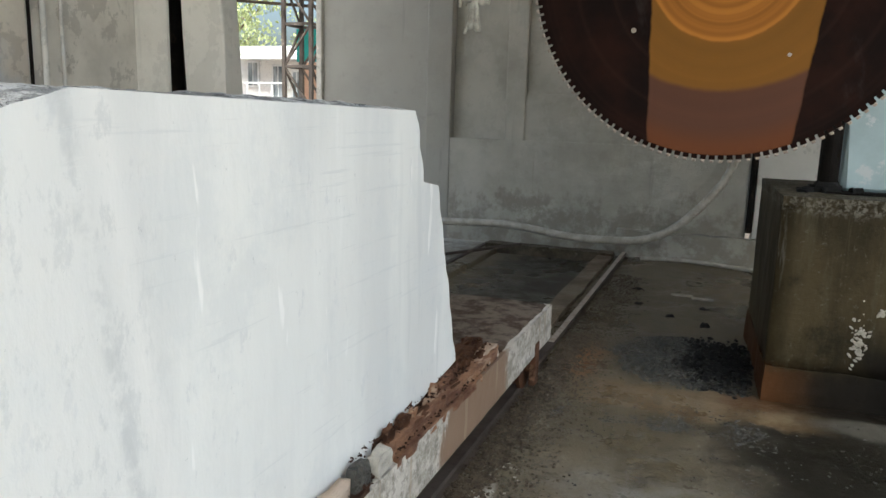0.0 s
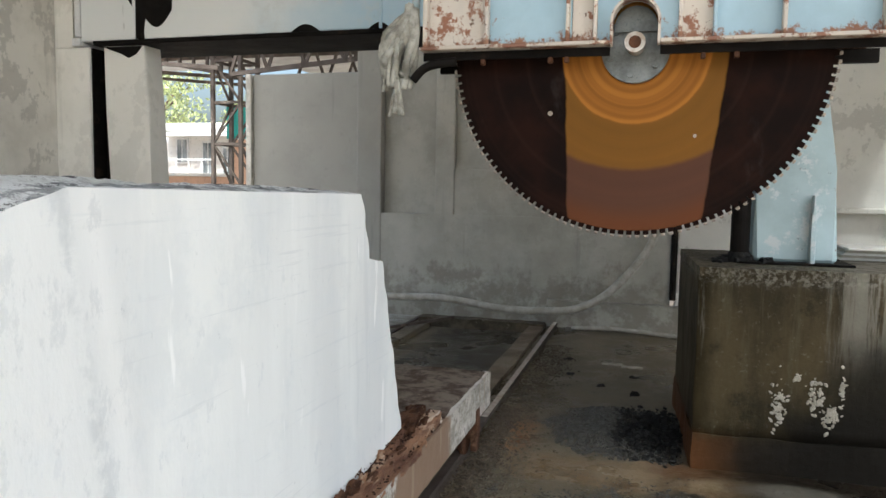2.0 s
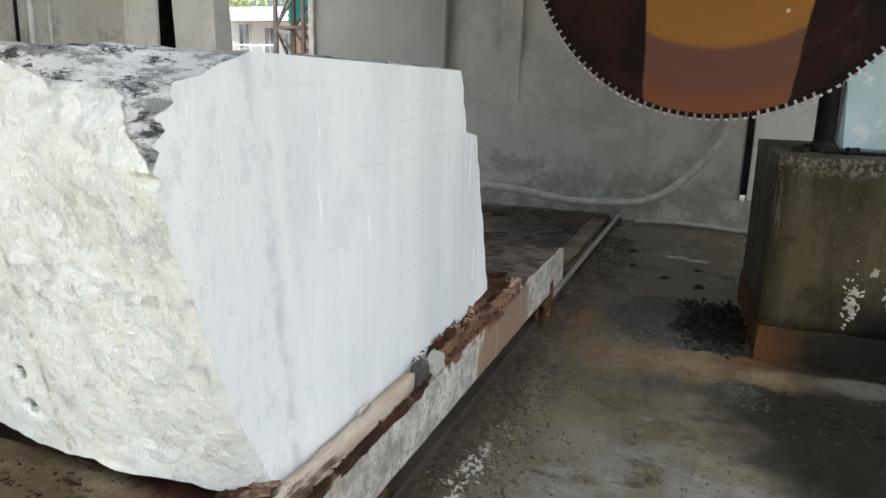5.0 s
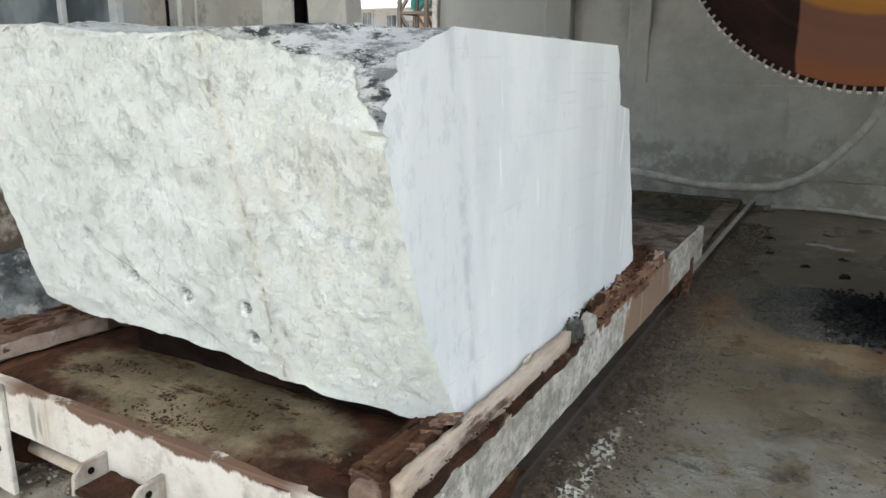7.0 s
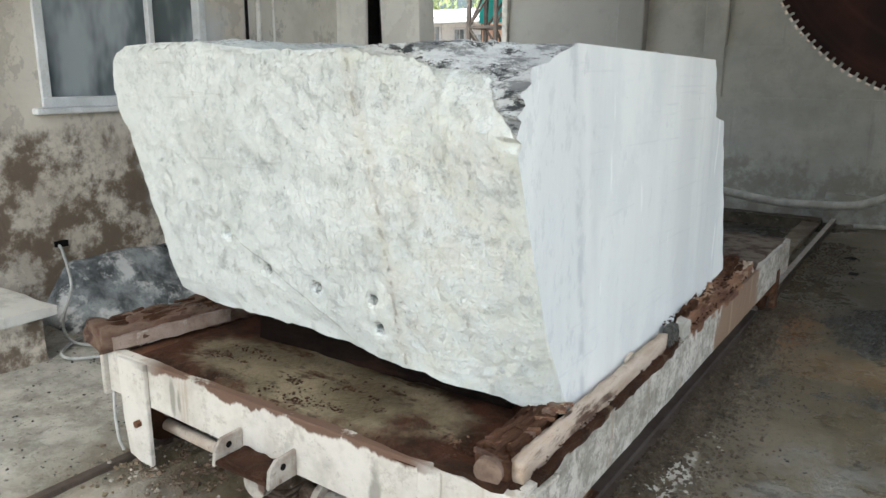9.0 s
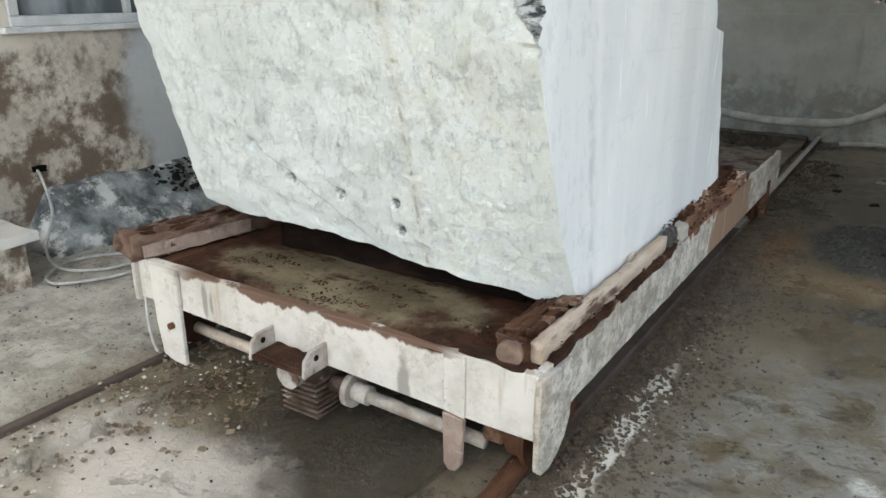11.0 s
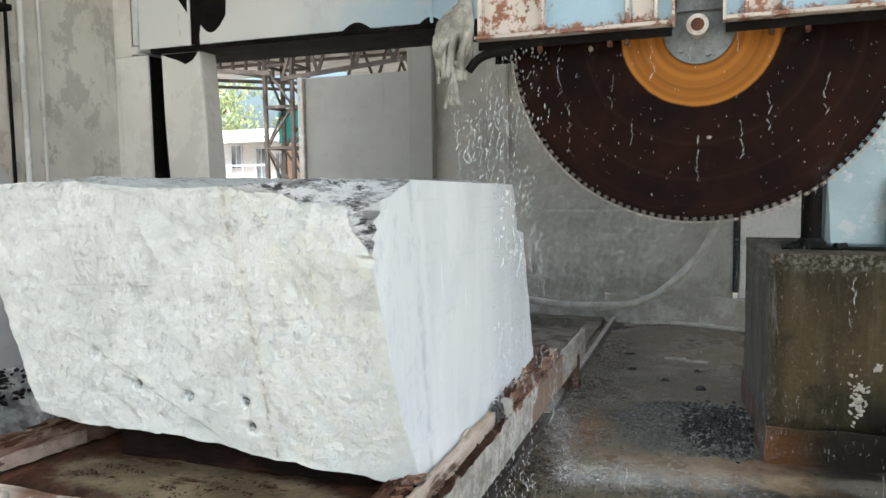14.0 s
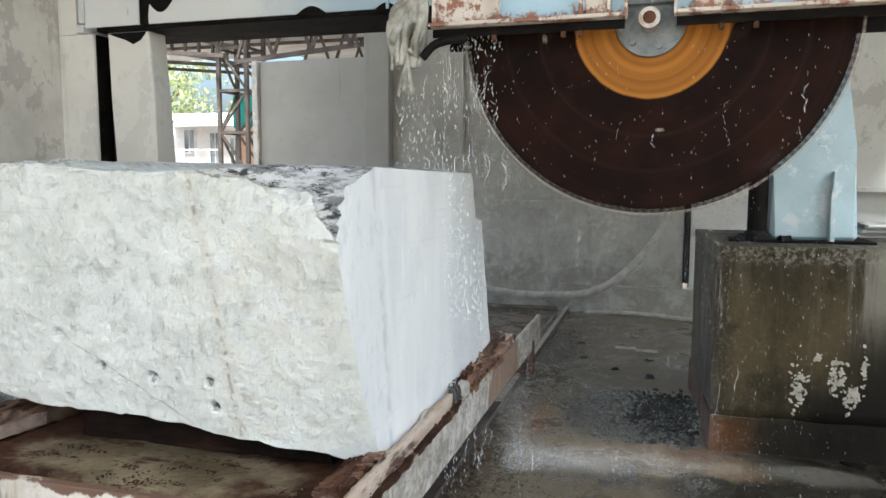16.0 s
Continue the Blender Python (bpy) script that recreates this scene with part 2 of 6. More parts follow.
def whitewashed_steel():
    """Lime-spattered steel with bare rusty brown where it has worn off."""
    k = Nodes("whitewashed_steel")
    a = k.noise(4.0, 7, 0.7)
    c = k.mix(k.step(a, 0.4, 0.7), (0.62, 0.59, 0.54), (0.45, 0.42, 0.37))
    side = k.step(k.axis("X"), -0.012, -0.006)
    grime = k.math("MULTIPLY", side, k.step(k.noise(5, 7, 0.75, (1, 1, 1.6), 8.0), 0.42, 0.6))
    c = k.mix(k.math("MULTIPLY", grime, 0.85), c, (0.25, 0.23, 0.185))
    dirt = k.step(k.noise(7, 8, 0.78, None, 26.0), 0.53, 0.62)
    c = k.mix(k.math("MULTIPLY", dirt, 0.55), c, (0.33, 0.30, 0.255))
    grey = k.step(k.noise(3.2, 6, 0.7, None, 17.0), 0.55, 0.66)
    c = k.mix(k.math("MULTIPLY", grey, 0.4), c, (0.36, 0.345, 0.31))
    specks = k.math("MAXIMUM", k.step(k.noise(30, 6, 0.8, None, 2.0), 0.60, 0.68), k.math("MULTIPLY", side, k.step(k.noise(22, 7, 0.8, None, 31.0), 0.50, 0.58)))
    c = k.mix(k.math("MULTIPLY", specks, 0.75), c, (0.20, 0.18, 0.15))
    bare = k.step(k.math("ADD", k.axis("Y"), k.math("MULTIPLY", k.noise(9, 5, 0.7, (1, 1, 0.3)), 0.5)), 2.12, 2.2)
    back = k.step(k.math("ADD", k.axis("Y"), k.math("MULTIPLY", k.noise(6, 5, 0.7), 0.4)), 3.0, 2.9)
    c = k.mix(k.math("MULTIPLY", bare, back), c, k.mix(k.noise(7, 5), (0.20, 0.13, 0.085), (0.29, 0.20, 0.135)))
    drips = k.math("MULTIPLY", k.step(k.noise(10, 3, 0.6, (1, 1, 0.12), 6.0), 0.60, 0.66), 0.5)
    c = k.mix(drips, c, (0.35, 0.27, 0.19))
    for x, z, w in ((-1.405, 0.345, 0.020), (-1.37, 0.33, 0.012), (-0.47, 0.27, 0.03)):
        run = k.near((x, 0.0, z), w * 0.5, w, w, 22, (1, 0, 0.22))
        c = k.mix(k.math("MULTIPLY", run, 0.75), c, (0.21, 0.195, 0.165))
    # mud that has slopped over the upper edge of the front
    lip = k.math("ADD", k.axis("Z"), k.math("MULTIPLY", k.math("SUBTRACT", k.noise(5, 6, 0.65, (1, 1, 0.2), 3.0), 0.5), 0.17))
    inner = k.math("MULTIPLY", k.step(k.axis("X"), -1.62, -1.45), k.step(k.axis("X"), -0.2, -0.36))
    c = k.mix(k.math("MULTIPLY", k.step(lip, 0.412, 0.424), inner), c, (0.13, 0.075, 0.05))
    return k.finish(c, 0.8, k.noise(24, 6, 0.7), 0.5, 0.008)


def floor_concrete():
    k = Nodes("wet_workshop_floor")
    a = k.noise(1.1, 8, 0.66)
    b = k.noise(6.0, 7, 0.7, None, 4.0)
    right = k.step(k.math("ADD", k.axis("X"), k.math("MULTIPLY", k.noise(1.6, 4), 0.8)), -1.7, -1.1)
    dry = k.mix(k.step(b, 0.38, 0.62), (0.46, 0.445, 0.40), (0.27, 0.255, 0.22))
    dry = k.mix(k.step(a, 0.5, 0.68), dry, (0.54, 0.52, 0.47))
    wet = k.mix(k.step(a, 0.4, 0.62), (0.112, 0.090, 0.053), (0.178, 0.150, 0.105))
    wet = k.mix(k.math("MULTIPLY", k.step(b, 0.52, 0.68), 0.7), wet, (0.175, 0.160, 0.128))
    c = k.mix(right, dry, wet)
    crust = k.near((0.95, 1.25, 0), 0.8, 1.5, 1.0, 2.5, (0.9, 0.9, 1))
    c = k.mix(k.math("MULTIPLY", crust, k.step(b, 0.36, 0.6)), c, (0.225, 0.218, 0.195))
    # floor area at the right, darkened to near black with an uneven rim
    sludge = k.near((2.15, 3.15, 0), 0.72, 1.12, 0.6, 2.2, (0.8, 0.85, 1))
    c = k.mix(k.math("MULTIPLY", sludge, 0.92), c, (0.018, 0.016, 0.011))
    # wet floor between the rails, painted darker for the shade under the trolley
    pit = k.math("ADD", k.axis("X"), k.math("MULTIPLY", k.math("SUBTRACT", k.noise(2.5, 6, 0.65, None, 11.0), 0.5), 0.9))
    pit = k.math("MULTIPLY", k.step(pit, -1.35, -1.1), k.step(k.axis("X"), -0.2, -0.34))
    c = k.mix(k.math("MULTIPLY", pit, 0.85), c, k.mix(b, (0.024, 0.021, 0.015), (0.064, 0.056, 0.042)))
    specks = k.step(k.noise(26, 6, 0.8, None, 9.0), 0.56, 0.66)
    c = k.mix(k.math("MULTIPLY", specks, 0.75), c, (0.035, 0.030, 0.022))
    flecks = k.step(k.noise(15, 7, 0.8, (1, 0.6, 1), 14.0), 0.60, 0.68)
    c = k.mix(k.math("MULTIPLY", flecks, 0.4), c, (0.36, 0.35, 0.31))
    c = k.mix(k.math("MULTIPLY", sludge, 0.75), c, (0.014, 0.0125, 0.009))
    heap = k.near((0.84, 4.32, 0), 0.05, 0.60, 0.55, 4.0, (0.80, 1.05, 1))
    c = k.mix(k.math("MULTIPLY", heap, 0.85), c, k.mix(k.step(k.noise(38, 4, 0.8, None, 23.0), 0.45, 0.6), (0.030, 0.029, 0.025), (0.115, 0.112, 0.10)))
    ripple = k.step(k.noise(6, 8, 0.78, (0.8, 1.15, 1), 29.0), 0.56, 0.63)
    c = k.mix(k.math("MULTIPLY", k.math("MULTIPLY", ripple, right), 0.40), c, (0.030, 0.026, 0.019))
    # pale lime bed and mud strip along the track
    band = k.math("ABSOLUTE", k.math("SUBTRACT", k.axis("X"), 0.07))
    band = k.math("ADD", band, k.math("MULTIPLY", k.math("SUBTRACT", k.noise(6, 7, 0.7), 0.5), 0.15))
    lime = k.math("MULTIPLY", k.step(band, 0.060, 0.040), k.step(k.math("ADD", k.axis("Y"), k.math("MULTIPLY", k.noise(9, 5), 0.8)), 2.75, 2.45))
    mud = k.math("MULTIPLY", k.step(k.math("ABSOLUTE", k.math("ADD", k.axis("X"), 0.06)), 0.44, 0.24), k.step(b, 0.4, 0.55))
    c = k.mix(k.math("MULTIPLY", mud, 0.8), c, k.mix(specks, (0.135, 0.112, 0.078), (0.045, 0.036, 0.024)))
    c = k.mix(k.math("MULTIPLY", lime, 0.92), c, (0.62, 0.61, 0.57))
    rust = k.near((0.14, 4.0, 0), 0.02, 0.30, 0.30, 7, (1.5, 0.55, 1))
    c = k.mix(k.math("MULTIPLY", rust, 0.7), c, (0.26, 0.10, 0.025))
    silt = k.math("ABSOLUTE", k.math("ADD", k.math("SUBTRACT", k.axis("Y"), 3.58), k.math("MULTIPLY", k.math("SUBTRACT", k.noise(3, 6, 0.65, None, 19.0), 0.5), 0.5)))
    silt = k.math("MULTIPLY", k.step(silt, 0.25, 0.14), k.math("MULTIPLY", k.step(k.axis("X"), 0.1, 0.25), k.step(k.axis("X"), 1.6, 1.2)))
    c = k.mix(k.math("MULTIPLY", silt, 0.9), c, k.mix(k.step(b, 0.4, 0.6), (0.150, 0.100, 0.050), (0.235, 0.180, 0.110)))
    foot = k.math("ABSOLUTE", k.math("ADD", k.math("SUBTRACT", k.axis("Y"), 3.74), k.math("MULTIPLY", k.math("SUBTRACT", k.noise(4, 6, 0.65, None, 44.0), 0.5), 0.3)))
    foot = k.math("MULTIPLY", k.step(foot, 0.20, 0.06), k.step(k.axis("X"), 0.85, 1.15))
    c = k.mix(k.math("MULTIPLY", foot, 0.8), c, k.mix(k.step(k.math("ADD", k.axis("X"), k.math("MULTIPLY", a, 0.5)), 1.3, 1.8), (0.11, 0.050, 0.018), (0.012, 0.009, 0.006)))
    oval = k.near((1.68, 3.50, 0), 0.12, 0.22, 0.16, 5, (0.62, 1.7, 1))
    c = k.mix(k.math("MULTIPLY", oval, 0.85), c, k.mix(b, (0.125, 0.118, 0.098), (0.065, 0.061, 0.050)))
    foam = k.math("MULTIPLY", k.near((0.85, 1.78, 0), 0.02, 0.10, 0.35, 7, (0.7, 1.3, 1)), k.step(b, 0.4, 0.55))
    c = k.mix(k.math("MULTIPLY", foam, 0.8), c, (0.55, 0.55, 0.52))
    pale = k.near((-1.17, 0.60, 0), 0.18, 0.50, 0.55, 3.5, (0.8, 1.0, 1))
    c = k.mix(k.math("MULTIPLY", pale, 0.85), c, k.mix(b, (0.60, 0.56, 0.51), (0.42, 0.385, 0.34)))
    rough = k.math("SUBTRACT", 0.80, k.math("MULTIPLY", k.math("MULTIPLY", right, k.step(a, 0.62, 0.38)), 0.62))
    k.link(k.math("SUBTRACT", 0.42, k.math("MULTIPLY", sludge, 0.30)), k.bsdf.inputs["Specular IOR Level"])
    h = k.math("ADD", b, k.math("MULTIPLY", k.noise(40, 5, 0.7), 0.4))
    h = k.math("ADD", h, k.math("MULTIPLY", ripple, 0.25))
    return k.finish(c, rough, h, 0.9, 0.02)


def blade_steel():
    """Rusty disc: a dry orange ring round the hub and a dry band that runs down one side of it."""
    k = Nodes("rusty_blade_steel")
    x, z = k.axis("X"), k.axis("Z")
    r = k.math("POWER", k.math("ADD", k.math("POWER", x, 2.0), k.math("POWER", z, 2.0)), 0.5)
    rings = k.node("ShaderNodeTexNoise", Scale=18.0, Detail=3)
    comb = k.node("ShaderNodeCombineXYZ")
    k.link(r, comb.inputs[0])
    k.link(comb.outputs[0], rings.inputs["Vector"])
    a = k.noise(4, 6, 0.6)
    c = k.mix(k.step(a, 0.35, 0.7), (0.0058, 0.0027, 0.0020), (0.017, 0.0060, 0.0036))
    c = k.mix(k.math("MULTIPLY", k.step(k.noise(5, 5, 0.6, (1, 1, 0.5), 5.0), 0.6, 0.72), 0.4), c, (0.050, 0.041, 0.038))
    c = k.mix(k.math("MULTIPLY", k.step(rings.outputs["Fac"], 0.5, 0.72), 0.4), c, (0.030, 0.014, 0.0095))
    edge = k.math("MULTIPLY", k.math("SUBTRACT", k.noise(7, 4), 0.5), 0.02)
    u = k.math("MULTIPLY", k.math("ADD", z, 0.8), 1.33)
    mid = k.math("ADD", 0.011, k.math("MULTIPLY", u, 0.029))
    half = k.math("ADD", 0.284, k.math("MULTIPLY", u, 0.060))
    band = k.step(k.math("SUBTRACT", k.math("ADD", k.math("ABSOLUTE", k.math("SUBTRACT", x, mid)), edge), half), 0.006, -0.006)
    band = k.math("MULTIPLY", band, k.step(z, 0.1, 0.0))
    low = k.mix(rings.outputs["Fac"], (0.074, 0.036, 0.025), (0.098, 0.044, 0.027))
    high = k.mix(rings.outputs["Fac"], (0.135, 0.064, 0.014), (0.205, 0.092, 0.017))
    bandc = k.mix(k.step(k.math("ADD", k.math("ADD", z, k.math("MULTIPLY", k.math("POWER", x, 2.0), -0.8)), edge), -0.535, -0.505), low, high)
    c = k.mix(band, c, bandc)
    rim = k.math("MULTIPLY", k.step(r, 0.66, 0.78), band)
    c = k.mix(k.math("MULTIPLY", rim, 0.6), c, (0.13, 0.042, 0.013))
    inner = k.step(k.math("ADD", r, edge), 0.325, 0.312)
    c = k.mix(inner, c, k.mix(k.step(rings.outputs["Fac"], 0.35, 0.65), (0.19, 0.075, 0.015), (0.37, 0.15, 0.027)))
    k.bsdf.inputs["Specular IOR Level"].default_value = 0.06
    return k.finish(c, 0.6, k.noise(30, 4), 0.12, 0.003)


def deck_mud():
    """Red-brown crust with a pale wet puddle of stone sludge and dark bits in it."""
    k = Nodes("deck_mud_and_sludge")
    b = k.noise(8, 7, 0.7)
    c = k.mix(k.step(b, 0.4, 0.62), (0.060, 0.026, 0.016), (0.026, 0.014, 0.009))
    pool = k.math("MULTIPLY", k.near((-0.96, 0.24, 0.45), 0.24, 0.42, 0.55, 4.5, (0.6, 1.6, 1)), k.step(k.noise(5, 7, 0.7, (0.7, 1.8, 1), 13.0), 0.33, 0.45))
    sludge = k.mix(k.step(k.noise(3.5, 6, 0.6, None, 4.0), 0.38, 0.62), (0.23, 0.19, 0.125), (0.11, 0.088, 0.054))
    c = k.mix(pool, c, sludge)
    c = k.mix(k.math("MULTIPLY", k.step(k.noise(13, 6, 0.75, (1, 1.6, 1), 2.0), 0.56, 0.64), 0.85), c, (0.045, 0.032, 0.020))
    end = k.step(k.math("ADD", k.axis("Y"), k.math("MULTIPLY", k.noise(4, 5), 0.4)), 2.7, 2.9)
    c = k.mix(end, c, k.mix(k.step(b, 0.4, 0.6), (0.075, 0.055, 0.042), (0.20, 0.165, 0.135)))
    rough = k.math("SUBTRACT", 0.85, k.math("MULTIPLY", pool, 0.5))
    return k.finish(c, rough, k.math("ADD", b, k.math("MULTIPLY", k.noise(40, 4), 0.5)), 0.7, 0.018)


def pedestal_concrete():
    """Wet dark concrete with vertical algae and rust streaks."""
    k = Nodes("algae_dark_wet_concrete")
    a = k.noise(2.4, 7, 0.65, (1.4, 1.4, 0.6))
    runs = k.noise(9, 6, 0.7, (1.5, 1.5, 0.13), 3.0)
    c = k.mix(k.step(a, 0.36, 0.64), (0.060, 0.046, 0.023), (0.028, 0.022, 0.012))
    c = k.mix(k.math("MULTIPLY", k.step(runs, 0.52, 0.68), 0.75), c, (0.066, 0.057, 0.033))
    c = k.mix(k.math("MULTIPLY", k.step(k.noise(30, 6, 0.75, None, 5.0), 0.58, 0.68), 0.6), c, (0.115, 0.105, 0.082))
    c = k.mix(k.math("MULTIPLY", k.step(k.noise(3.4, 7, 0.7, None, 31.0), 0.55, 0.66), 0.7), c, (0.016, 0.0135, 0.008))
    crust = k.math("ADD", k.axis("Z"), k.math("MULTIPLY", k.math("SUBTRACT", k.noise(9, 6, 0.7, None, 15.0), 0.5), 0.12))
    c = k.mix(k.math("MULTIPLY", k.math("MULTIPLY", k.step(crust, 1.04, 1.10), k.step(k.noise(34, 5, 0.75, None, 19.0), 0.46, 0.6)), 0.7), c, (0.17, 0.16, 0.135))
    pale = k.math("MULTIPLY", k.step(k.math("ADD", k.axis("X"), k.math("MULTIPLY", runs, 0.5)), 2.05, 2.3), k.math("MULTIPLY", k.step(runs, 0.4, 0.55), k.step(k.axis("Z"), 0.45, 0.85)))
    c = k.mix(k.math("MULTIPLY", pale, 0.65), c, (0.20, 0.19, 0.16))
    # lower right part darkened to near black
    low_right = k.near((2.38, 3.82, 0.30), 0.35, 0.70, 0.4, 3, (1.0, 1, 1))
    c = k.mix(k.math("MULTIPLY", low_right, 0.9), c, (0.0065, 0.006, 0.005))
    corner = k.math("MULTIPLY", k.near((1.205, 3.83, 0.85), 0.012, 0.03, 0.03, 9, (1, 1, 0.10)), k.step(runs, 0.45, 0.55))
    c = k.mix(k.math("MULTIPLY", corner, 0.7), c, (0.22, 0.21, 0.18))
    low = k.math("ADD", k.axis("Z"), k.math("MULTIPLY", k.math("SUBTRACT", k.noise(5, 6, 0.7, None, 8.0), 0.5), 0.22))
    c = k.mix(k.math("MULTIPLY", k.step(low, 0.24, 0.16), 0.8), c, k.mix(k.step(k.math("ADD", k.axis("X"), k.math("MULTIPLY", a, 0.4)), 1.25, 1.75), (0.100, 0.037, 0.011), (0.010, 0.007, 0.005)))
    # darker again towards the right, below mid height
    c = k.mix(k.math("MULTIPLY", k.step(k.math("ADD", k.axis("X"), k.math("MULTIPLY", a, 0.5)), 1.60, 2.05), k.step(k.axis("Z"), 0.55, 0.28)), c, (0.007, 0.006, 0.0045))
    k.bsdf.inputs["Specular IOR Level"].default_value = 0.10
    return k.finish(c, k.math("ADD", k.math("MULTIPLY", a, 0.5), 0.35), k.math("ADD", a, k.math("MULTIPLY", k.noise(22, 6, 0.7), 0.7)), 0.6, 0.012)


def painted_steel(name, paint, rusty, scale=5.0, cover=0.56, foot=0.0):
    k = Nodes(name)
    a = k.noise(2.5, 6, 0.6)
    c = k.mix(k.step(a, 0.35, 0.7), paint, tuple(v * 0.8 for v in paint))
    worn = k.step(k.noise(scale, 8, 0.75, None, 3.0), cover, cover + 0.05)
    c = k.mix(worn, c, rusty)
    if foot:
        low = k.math("ADD", k.axis("Z"), k.math("MULTIPLY", k.math("SUBTRACT", k.noise(11, 8, 0.8, None, 6.0), 0.5), 0.34))
        c = k.mix(k.step(low, foot + 0.03, foot), c, k.mix(k.noise(16, 5), (0.16, 0.07, 0.04), (0.36, 0.17, 0.09)))
    c = k.mix(k.step(k.noise(scale * 3, 5, 0.7, None, 8.0), cover + 0.1, cover + 0.16), c, (0.12, 0.06, 0.035))
    return k.finish(c, 0.55, k.math("SUBTRACT", k.noise(20, 4), k.math("MULTIPLY", worn, 0.5)), 0.3, 0.004)


def plaster(name, base, dark, damp, level, scale=1.4, patch=None, peeled=0.45, soak=0.72):
    """Cement plaster with a damp, flaking zone of uneven height."""
    k = Nodes(name)
    a = k.noise(scale, 7, 0.62)
    fine = k.noise(scale * 9, 6, 0.7, None, 3.0)
    c = k.mix(k.step(a, 0.36, 0.66), base, dark)
    c = k.mix(k.math("MULTIPLY", k.step(fine, 0.55, 0.75), 0.35), c, tuple(v * 0.75 for v in dark))
    peel = k.step(k.noise(scale * 1.9, 9, 0.72, (1, 1, 0.8), 12.0), 0.535, 0.555)
    c = k.mix(k.math("MULTIPLY", peel, peeled), c, tuple(v * 0.62 for v in dark))
    h = k.math("ADD", k.axis("Z"), k.math("MULTIPLY", k.math("SUBTRACT", k.noise(2.2, 6, 0.7, (1, 1, 0.6), 5.0), 0.5), 1.5))
    lowm = k.math("MULTIPLY", k.step(h, level + 0.12, level - 0.1), k.step(k.noise(4.5, 8, 0.7), 0.40, 0.56))
    c = k.mix(k.math("MULTIPLY", lowm, soak), c, damp)
    if patch:
        m = k.near(patch[0], patch[1] * 0.7, patch[1], 0.5, 3.0, (1, 1, 0.55))
        c = k.mix(m, c, k.mix(a, (0.46, 0.48, 0.49), (0.60, 0.61, 0.62)))
    runs = k.step(k.noise(4, 4, 0.6, (1.6, 1.6, 0.14), 8.0), 0.62, 0.74)
    c = k.mix(k.math("MULTIPLY", runs, 0.3), c, tuple(v * 0.55 for v in dark))
    return k.finish(c, 0.88, k.math("SUBTRACT", k.math("ADD", a, k.math("MULTIPLY", fine, 0.8)), k.math("MULTIPLY", peel, peeled)), 0.5, 0.012)


HOLES = [(-1.119, 0.218, 0.816), (-0.893, 0.218, 0.790), (-0.653, 0.216, 0.787), (-0.64, 0.235, 0.695), (-1.29, 0.12, 0.93)]
M_ROUGH, M_SAWN = marble_rough(), marble_sawn()
M_TROLLEY = whitewashed_steel()
M_FLOOR = floor_concrete()
M_DECK = deck_mud()
M_DIRTY = surface("dirty_white_paint_on_steel", (0.50, 0.47, 0.42), (0.27, 0.22, 0.18), (0.12, 0.07, 0.05), 9, (0.6, 0.85), 0.5)
M_BLADE = blade_steel()
M_TOOTH = surface("worn_segment_steel", (0.50, 0.45, 0.40), (0.30, 0.25, 0.20), None, 20, (0.35, 0.55), 0.2, 0.5)
M_HUB = surface("greasy_grey_steel", (0.20, 0.21, 0.205), (0.10, 0.105, 0.10), None, 8, (0.35, 0.6), 0.2, 0.6)
M_BRIGHT = surface("rubbed_bare_steel", (0.55, 0.52, 0.48), (0.36, 0.29, 0.23), None, 18, (0.35, 0.55), 0.2, 0.3)
M_HOOD = painted_steel("flaking_light_blue_paint", (0.40, 0.56, 0.66), (0.30, 0.13, 0.07), 6.0, 0.62, 2.195)
M_LIP = painted_steel("cream_paint_with_rust_spots", (0.62, 0.55, 0.48), (0.22, 0.10, 0.06), 9.0, 0.50)
M_HOODW = painted_steel("flaking_cream_paint", (0.66, 0.60, 0.53), (0.26, 0.11, 0.06), 8.0, 0.53, 2.195)
M_RUST = surface("brown_rusty_steel", (0.13, 0.062, 0.036), (0.065, 0.034, 0.022), (0.22, 0.13, 0.085), 7, (0.65, 0.85), 0.5, 0.2)
# oily steel; also stands for shade under the beam and behind the drive
M_DARKSTEEL = surface("oily_black_steel_and_shade", (0.014, 0.012, 0.011), (0.008, 0.007, 0.0065), (0.04, 0.028, 0.02), 6, (0.6, 0.85), 0.3, 0.3)
k = Nodes("chalky_blue_and_white_paint")
side = k.step(k.math("ADD", k.axis("X"), k.math("MULTIPLY", k.noise(1.3, 5), 1.6)), -1.3, -0.1)
tone = k.mix(side, (0.74, 0.755, 0.75), (0.42, 0.56, 0.66))
tone = k.mix(k.math("MULTIPLY", k.step(k.noise(2.2, 7, 0.7, None, 5.0), 0.54, 0.66), 0.5), tone, (0.55, 0.57, 0.57))
tone = k.mix(k.math("MULTIPLY", k.step(k.noise(7, 6, 0.75, (1, 1, 0.3), 9.0), 0.62, 0.7), 0.4), tone, (0.20, 0.19, 0.18))
M_BEAM = k.finish(tone, 0.6, k.noise(12, 5), 0.2, 0.004)
M_COLUMN = painted_steel("scuffed_pale_blue_paint", (0.38, 0.49, 0.53), (0.49, 0.54, 0.56), 4.0, 0.56)
M_TIMBEREND = surface("grey_brown_timber_end", (0.24, 0.17, 0.13), (0.13, 0.085, 0.062), (0.08, 0.04, 0.027), 14, (0.7, 0.9), 0.6)
M_MUD = surface("wet_stone_mud", (0.20, 0.16, 0.105), (0.11, 0.075, 0.05), (0.27, 0.235, 0.165), 3.0, (0.25, 0.7), 0.6)
